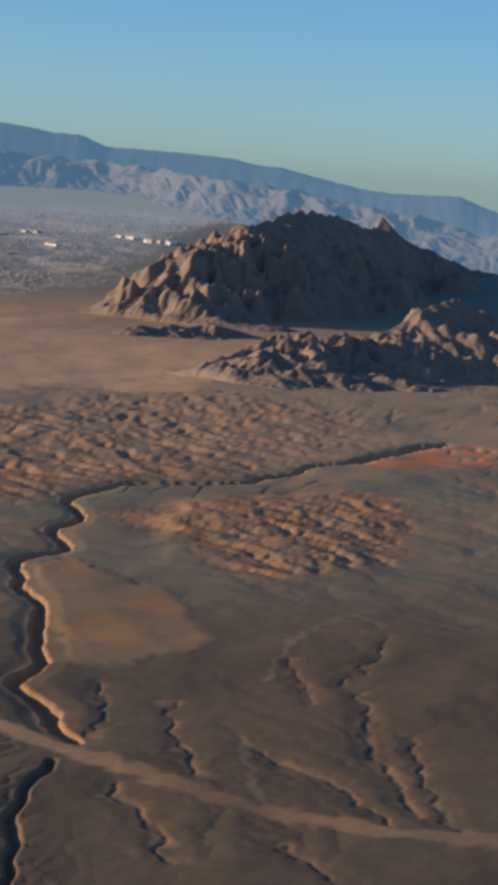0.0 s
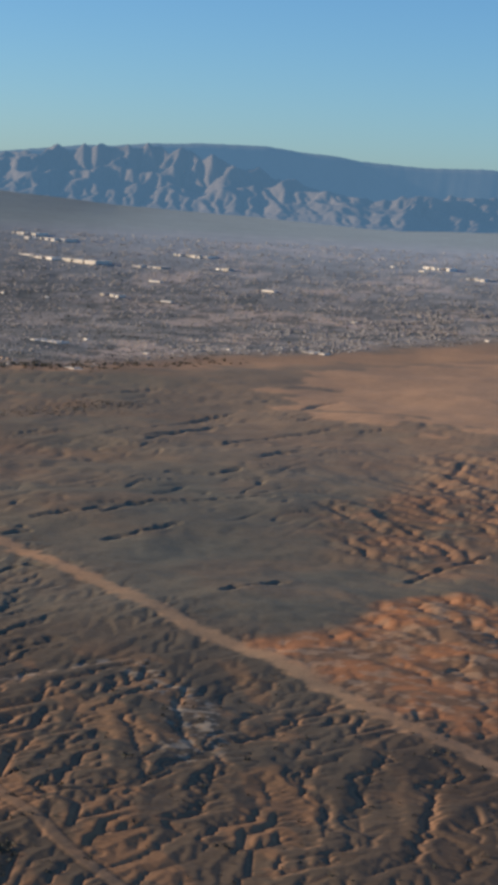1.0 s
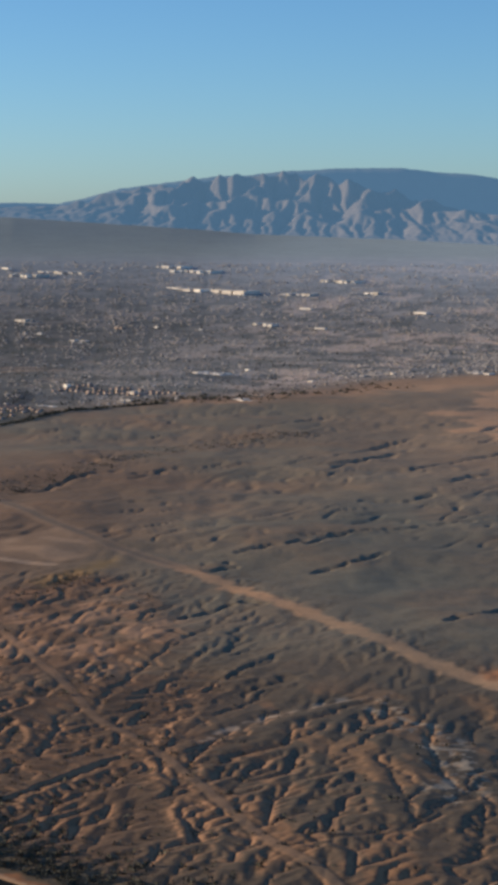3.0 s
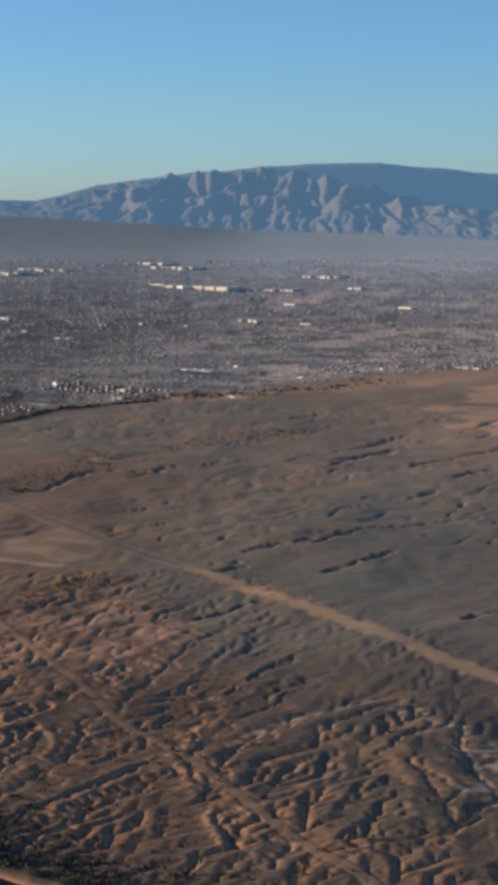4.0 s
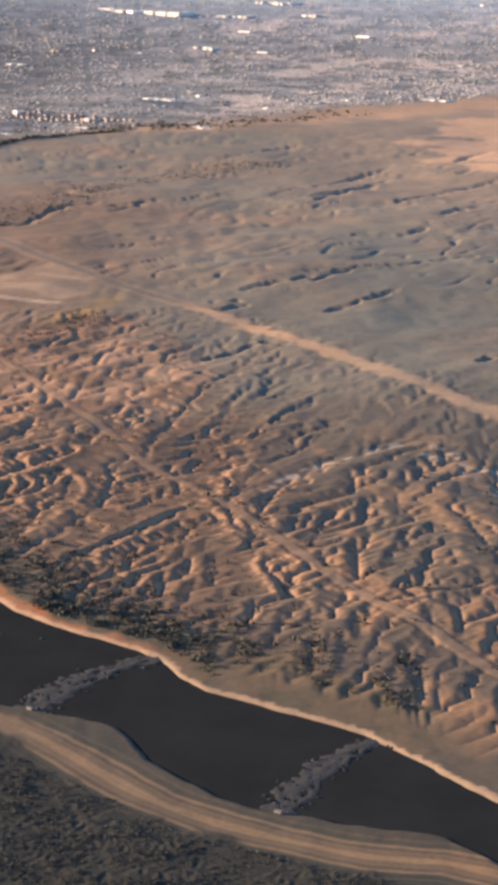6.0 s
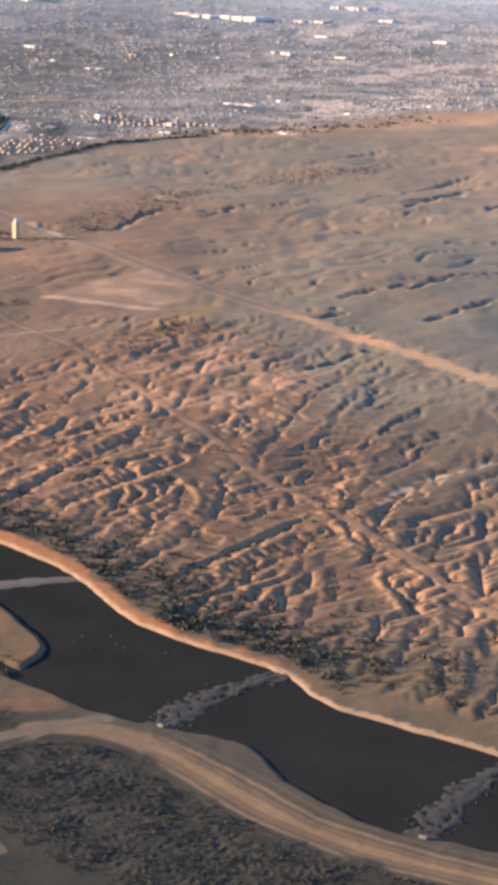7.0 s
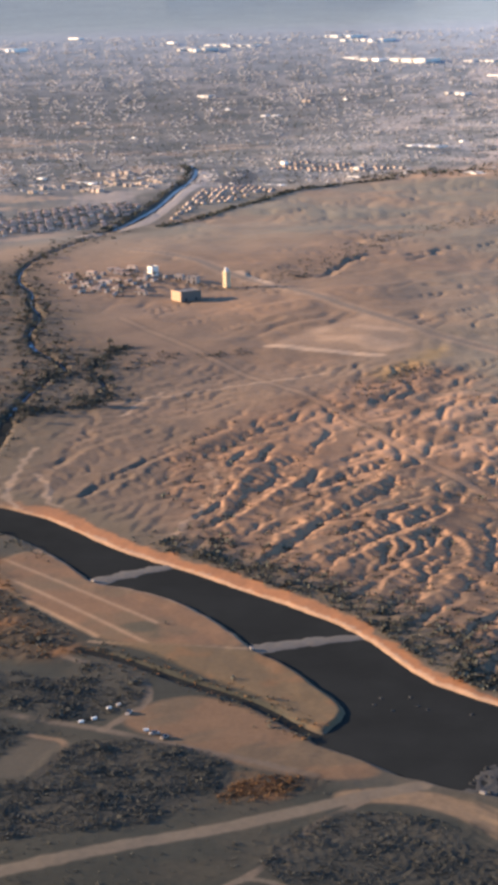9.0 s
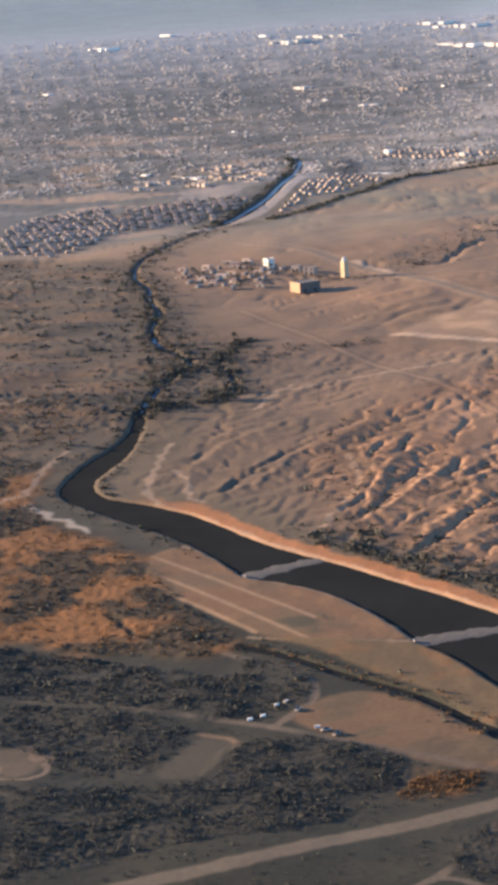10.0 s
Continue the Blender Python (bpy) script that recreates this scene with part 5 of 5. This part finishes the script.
# ---------- large pale buildings of the city ----------
HALLS = [(-349, 2801, 150), (-165, 2965, 59), (-219, 2769, 47), (-233, 2405, 29), (-598, 3054, 84), (-447, 3183, 55), (-401, 3105, 70), (-427, 2200, 19), (-405, 2339, 13), (-183, 1571, 27), (-280, 1611, 8), (-238, 1816, 36), (-329, 1501, 17), (-533, 2399, 21), (-117, 2790, 24), (8, 1872, 26), (251, 2849, 41), (199, 2980, 51), (452, 2873, 33), (490, 2826, 49), (311, 2891, 25), (323, 2723, 24), (-640, 2975, 59), (-925, 3004, 52), (-623, 2139, 15), (-857, 2441, 18), (-346, 1669, 6.5), (-277, 1559, 13), (-450, 1562, 17), (-475, 1532, 21), (-432, 1534, 13)]
yard_of_halls = [(*p, rnd.uniform(5, 15)) for p in scattered([(-515, 1440), (-505, 1590), (-420, 1600), (-412, 1460)], 34, 9, 23)]
for x, y, w in HALLS + yard_of_halls:
    far = math.hypot(x - HUB[0], y - HUB[1])
    tall = (4.0 if w < 10 else 1.3) * far / 1600 * (0.75 if far < 1700 else 1.0)
    deep = min(max(w * 0.5, 6), 26) if far < 2000 else min(w * 0.6, 34)
    b = thing("hall", "wide pale flat-roofed hall in the hazy city", "building", "large halls of the city")
    wings = max(2, min(7, int(w / 7)))
    at = -w / 2
    for k in range(wings):
        run = w / wings * rnd.uniform(0.55, 1.0)
        slip, high = rnd.uniform(-0.3, 0.3) * deep, tall * rnd.uniform(0.5, 1.0)
        wing = part("wing", box(at, at + run, slip - deep * 0.5, slip + deep * rnd.uniform(0.2, 0.5), -6, high), STUCCO if w < 16 and x < -400 else WHITE, b)
        part("roof_unit", box(at + run * 0.3, at + run * 0.5, slip - deep * 0.1, slip + deep * 0.1, high, high + 0.4), METAL, wing)
        at += w / wings
    stand(b, x, y, rnd.uniform(-42, -28), 0.3)


# ---------- plants ----------
def inside(ring, count, seed, reach=500):
    r = np.random.RandomState(seed)
    p = np.asarray(ring, float)
    q = p.min(0) + r.rand(count * 5, 2) * (p.max(0) - p.min(0))
    q = q[to_line(q[:, 0], q[:, 1], ring, reach, True, 1) < 0]
    return q[:count]


def beside(line, count, spread, seed):
    r = np.random.RandomState(seed)
    p = rounded(line)
    k = r.rand(count) * (len(p) - 1.001)
    i = k.astype(int)
    return p[i] + (p[i + 1] - p[i]) * (k - i)[:, None] + r.randn(count, 2) * spread


def brush(name, label, material, spots, low, high, leaves, seed, flat=0.8, category="shrubs"):
    """Many low bushes in one mesh: each a loose cloud of small leaf faces, thin at its rim."""
    r = np.random.RandomState(seed)
    thick = fbm(spots[:, 0], spots[:, 1], 11, 3, seed)
    spots = spots[thick + 0.16 * r.randn(len(spots)) > -0.34]
    n = len(spots)
    size = (low + (high - low) * r.rand(n) ** 2.2) * (1 + np.clip(fbm(spots[:, 0], spots[:, 1], 7, 2, seed + 1), -0.4, 0.6))
    z = height_at(spots[:, 0], spots[:, 1])
    v = r.randn(n, leaves, 3)
    v /= np.linalg.norm(v, axis=-1, keepdims=True)
    v *= (0.35 + 0.65 * r.rand(n, leaves, 1))
    v[..., 2] = np.abs(v[..., 2]) * flat
    mid = v * size[:, None, None] + np.stack([spots[:, 0], spots[:, 1], z], -1)[:, None, :]
    tri = r.randn(n, leaves, 3, 3)
    tri /= np.linalg.norm(tri, axis=-1, keepdims=True)
    tri = mid[:, :, None, :] + tri * (size * 0.42)[:, None, None, None] * (0.6 + 0.8 * r.rand(n, leaves, 1, 1))
    ob = sheet(name, tri.reshape(-1, 3), np.arange(n * leaves * 3).reshape(-1, 3), material, False)
    return tagged(ob, label, category, kind="stuff")


brush("brush", "dense grey-green desert brush on the low ground", BRUSH, inside(SHRUB_A, 15000, 401), 0.16, 0.5, 10, 501)
brush("brush", "dense dark brush beside the dirt road", BRUSH, inside(SHRUB_B, 11000, 402), 0.18, 0.62, 10, 502)
brush("brush", "dark brush and scrub beside a path", BRUSH, inside(SHRUB_C, 3200, 403), 0.22, 0.65, 12, 503)
brush("brush", "dark thicket beside the reeds", BRUSH, inside(SHRUB_D, 4200, 404), 0.25, 0.85, 12, 504)
brush("reeds", "rust-brown reeds on marshy ground", RUST, np.concatenate([inside(REEDS, 2600, 405), inside(REEDS_FAR, 900, 406), inside(REEDS_LOW, 500, 407), beside(INLET, 300, 2.0, 408)]), 0.25, 0.75, 12, 505)
rd = inside(REEDS, 5000, 425)
brush("brush", "dark thicket standing among the reeds", BRUSH, rd[fbm(rd[:, 0], rd[:, 1], 34, 4, 81) < -0.07], 0.3, 1.0, 12, 511, 0.6)
lw = inside([(-320, 340), (-150, 320), (-160, 398), (-205, 425), (-240, 450), (-320, 485)], 6500, 430)
clear = np.minimum.reduce([to_line(lw[:, 0], lw[:, 1], q) for q in (SHORE_ROAD, ROAD_Y, ROAD_Y2, PATH_S, PATH_C, PATH_N)] + [to_line(lw[:, 0], lw[:, 1], q, 60, True) + 2.5 for q in (FIELD_C, FIELD_D, CLEARING)])
brush("brush", "low sparse scrub on the open ground", BRUSH, lw[clear > 3.4], 0.15, 0.5, 10, 512)
sh = beside([(-60, 392), (-90, 412), (-112, 428), (-130, 448), (-150, 462), (-168, 484), (-185, 508), (-205, 524), (-228, 552)], 6500, 9.0, 409)
d = to_line(sh[:, 0], sh[:, 1], RIVER, 400, True, 1)
gl = inside(BAD_RIVER, 40000, 426)
dg = to_line(gl[:, 0], gl[:, 1], RIVER, 400, True, 1)
gl = gl[(sampled(WORN_RIVER, gl[:, 0], gl[:, 1]) < -0.35) & (dg > 11) & (np.random.RandomState(427).rand(len(gl)) < np.exp(-dg / 40.0)) & (gl[:, 0] < -70)]
brush("brush", "dark green bushes at the foot of the gullies", GREEN, np.concatenate([sh[(d > 4.6 + 2.2 * step(-165, -195, sh[:, 0])) & (sh[:, 0] < -70) & ((sh[:, 0] < -112) | (d > 22 - 8 * np.sin(sh[:, 0] * 0.4)))], gl]), 0.35, 1.4, 10, 506)
w0 = np.concatenate([beside(SHORE_N[27:], 420, 3.0, 422), beside(SHORE_S[34:], 420, 3.5, 423), beside(INLET, 260, 2.4, 424)])
w0 = w0[(to_line(w0[:, 0], w0[:, 1], RIVER, 400, True, 1) > 1.2) & (to_line(w0[:, 0], w0[:, 1], INLET, 400) > 1.6)]
brush("brush", "dark bushes along the water's edge", GREEN, w0, 0.3, 1.0, 12, 510)
w1 = np.concatenate([inside(WASHZONE, 4200, 410), beside(STREAM, 900, 8.0, 411), beside(SIDE_STREAM, 260, 3.0, 412)])
w1 = w1[to_line(w1[:, 0], w1[:, 1], STREAM, 400) > 0.7]
bank_side = np.concatenate([beside(STREAM, 900, 2.6, 438), beside(SIDE_STREAM, 420, 2.8, 439)])
bank_side = bank_side[(to_line(bank_side[:, 0], bank_side[:, 1], STREAM, 400) > 0.5) & (np.hypot(bank_side[:, 0] + 348, bank_side[:, 1] - 850) > 8) & (np.hypot(bank_side[:, 0] + 320, bank_side[:, 1] - 735) > 8)]
brush("brush", "dark overhanging thicket along the stream banks", GREEN, bank_side, 0.5, 1.7, 12, 514, 0.6)
brush("brush", "grey-brown brush along the winding stream", BRUSH, w1, 0.5, 2.0, 14, 507, 0.4)
brush("hedge", "long dark hedge at the edge of the estate", GREEN, np.concatenate([beside(HEDGE, 700, 1.6, 413), beside([(x - 6, y) for x, y in CANAL], 420, 1.6, 428), beside([(-265, 1548), (-234, 1580), (-199, 1578), (-165, 1590), (-131, 1640), (-80, 1740)], 420, 13, 414)]), 1.0, 2.4, 14, 508)
sc = np.concatenate([beside([(-265, 1037), (-253, 1057), (-245, 1115), (-231, 1171), (-210, 1237), (-185, 1267), (-159, 1313), (-130, 1346)], 1300, 9, 415), beside([(-270, 831), (-256, 839)], 70, 2.5, 416), beside([(-296, 800), (-290, 816), (-285, 829)], 170, 4, 431), beside([(-199, 755), (-188, 783), (-188, 799)], 170, 5, 432), beside([(-300, 1008), (-285, 1003), (-262, 1006)], 90, 3, 433), beside([(-328, 1030), (-315, 1018), (-300, 1014)], 60, 3, 434), inside(BAD_RIVER, 900, 417)])
brush("brush", "scattered grey bushes along gullies", BRUSH, sc, 0.3, 1.1, 12, 509)


gardens = np.concatenate([inside(ring, 900 if k < 2 else 220, 435 + k) for k, (ring, _, _) in enumerate(ESTATES)])
brush("garden_trees", "dark garden trees between the houses of the estates", GREEN, gardens, 0.6, 1.7, 10, 513, category="trees")


def tree(label, tall, seed):
    """A trunk with limbs and a crown of leaf faces in uneven clumps."""
    t = thing("tree", label, "tree", "trees by the stream")
    r = random.Random(seed)
    bm = add_tube(bmesh.new(), 0, 0, -0.2, tall * 0.5, tall * 0.05, tall * 0.025, 7)
    for k in range(4):
        a = k * 1.6 + r.random()
        e = Vector((math.cos(a) * tall * 0.28, math.sin(a) * tall * 0.28, tall * r.uniform(0.6, 0.8)))
        lo = Vector((0, 0, tall * 0.35))
        ring = [bm.verts.new(lo + Vector((math.cos(q), math.sin(q), 0)) * tall * 0.022) for q in (0, 2.1, 4.2)]
        tip = bm.verts.new(e)
        for i in range(3):
            bm.faces.new((ring[i], ring[(i + 1) % 3], tip))
    part("trunk", bm, BARK, t)
    rs = np.random.RandomState(seed)
    clumps = rs.randn(9, 3) * (tall * 0.2, tall * 0.2, tall * 0.12) + (0, 0, tall * 0.68)
    mid = (clumps[:, None] + rs.randn(9, 26, 3) * tall * 0.085).reshape(-1, 1, 3)
    tri = mid + rs.randn(len(mid), 3, 3) * tall * 0.045
    crown = sheet("crown", tri.reshape(-1, 3), np.arange(tri.size // 3).reshape(-1, 3), GREEN, False)
    crown.parent = t
    return t


trees = [tree("dark green cottonwood tree by the stream", 3.4, 31), tree("broad dark green tree on the stream bank", 2.6, 32), tree("tall dark tree among brush", 4.2, 33)]
where = np.concatenate([beside(STREAM[:14], 60, 7.0, 418), inside(WASHZONE, 60, 421), beside(SIDE_STREAM, 18, 3.0, 419), inside(YARD, 12, 420)])
where = where[to_line(where[:, 0], where[:, 1], STREAM, 400) > 1.6]
for k, (x, y) in enumerate(where):
    ob = trees[k] if k < 3 else copy_thing(trees[k % 3], Matrix())
    stand(ob, x, y, rnd.uniform(0, 360))
    ob.scale = (1, 1, 1) if k < 3 else (rnd.uniform(0.7, 1.3),) * 3

# ---------- the city, seen from afar ----------
def city_places(count, near, far, seed, rows, leafy=1.0):
    """Places spread over the city, set in street rows."""
    r = np.random.RandomState(seed)
    a = radians(-33) + radians(60) * r.rand(count)
    reach = 525000.0 / (far + (near - far) * r.rand(count))
    u, v = reach * np.sin(a), reach * np.cos(a)
    c, s = math.cos(0.22), math.sin(0.22)
    p, q = c * u - s * v, s * u + c * v
    gap = rows * np.maximum(reach / 1500, 1.0)
    q = np.round(q / gap) * gap + r.randn(count) * 0.8
    u, v = c * p + s * q, -s * p + c * q
    reach, a = np.hypot(u, v), np.arctan2(u, v)
    grid = np.linspace(100, 4700, 4000)
    dist = np.interp(reach, far_reach(grid), grid)
    x, y = HUB[0] + dist * np.sin(a), HUB[1] + dist * np.cos(a)
    keep = (to_line(x, y, CITY_RING, 300, True) < -4) & (np.hypot(x - HUB[0], y - HUB[1]) < 4150)
    for ring, _, _ in ESTATES:
        keep &= to_line(x, y, ring, 60, True, 0) > 0
    keep &= r.rand(count) < 0.12 + 0.88 * step(3900, 3100, dist)
    keep &= (leafy * fbm(x, y, 75, 3, 600) + 0.1 * r.randn(count)) > -0.08
    return x[keep], y[keep], dist[keep], r


def boxes(name, label, material, x, y, wide, deep, tall, turn):
    c, s = np.cos(turn), np.sin(turn)
    z = height_at(x, y) - 0.3
    base = np.array(((-0.5, -0.5), (0.5, -0.5), (0.5, 0.5), (-0.5, 0.5)))
    px, py = base[None, :, 0] * wide[:, None], base[None, :, 1] * deep[:, None]
    vx, vy = x[:, None] + px * c[:, None] - py * s[:, None], y[:, None] + px * s[:, None] + py * c[:, None]
    low = np.stack([vx, vy, np.repeat(z[:, None], 4, 1)], -1)
    top = low.copy()
    top[..., 2] += tall[:, None] + 0.3
    v = np.concatenate([low, top], 1).reshape(-1, 3)
    f = np.array(((4, 5, 6, 7), (0, 1, 5, 4), (1, 2, 6, 5), (2, 3, 7, 6), (3, 0, 4, 7)))
    quads = (np.arange(len(x))[:, None, None] * 8 + f[None]).reshape(-1, 4)
    return tagged(sheet(name, v, quads, material, False), label, "houses", kind="stuff")


x, y, dist, r = city_places(64000, 350, 92, 700, 13)
n = len(x)
wide = (1.3 + 3.0 * r.rand(n) ** 2.2) * np.maximum(dist / 3500, 0.6)
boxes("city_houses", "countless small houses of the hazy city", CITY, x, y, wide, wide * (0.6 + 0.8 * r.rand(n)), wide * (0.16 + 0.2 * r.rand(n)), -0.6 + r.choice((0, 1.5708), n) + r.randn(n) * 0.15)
edge = inside([(-100, 1790), (0, 1860), (90, 2000), (220, 2250), (330, 2420), (180, 2500), (60, 2280), (-60, 2080), (-140, 1860)], 3600, 429)
edge = edge[fbm(edge[:, 0], edge[:, 1], 55, 3, 32) > -0.02]
r = np.random.RandomState(704)
x, y, n = edge[:, 0], edge[:, 1], len(edge)
wide = 1.1 + 1.5 * r.rand(n) ** 1.5
boxes("city_houses", "crowded small houses at the edge of the plain", CITY, x, y, wide, wide * (0.7 + 0.5 * r.rand(n)), wide * (0.3 + 0.2 * r.rand(n)), -0.6 + r.choice((0, 1.5708), n))
x, y, dist, r = city_places(60, 330, 92, 701, 30)
n = len(x)
wide = (6 + 22 * r.rand(n) ** 2.5) * dist / 3500
boxes("city_halls", "scattered white roofs of the hazy city", WHITE, x, y, wide, wide * 0.4 + 1, 0.6 + dist / 2500, -0.6 + r.randn(n) * 0.15)
x, y, dist, r = city_places(80000, 350, 95, 702, 8, -0.6)
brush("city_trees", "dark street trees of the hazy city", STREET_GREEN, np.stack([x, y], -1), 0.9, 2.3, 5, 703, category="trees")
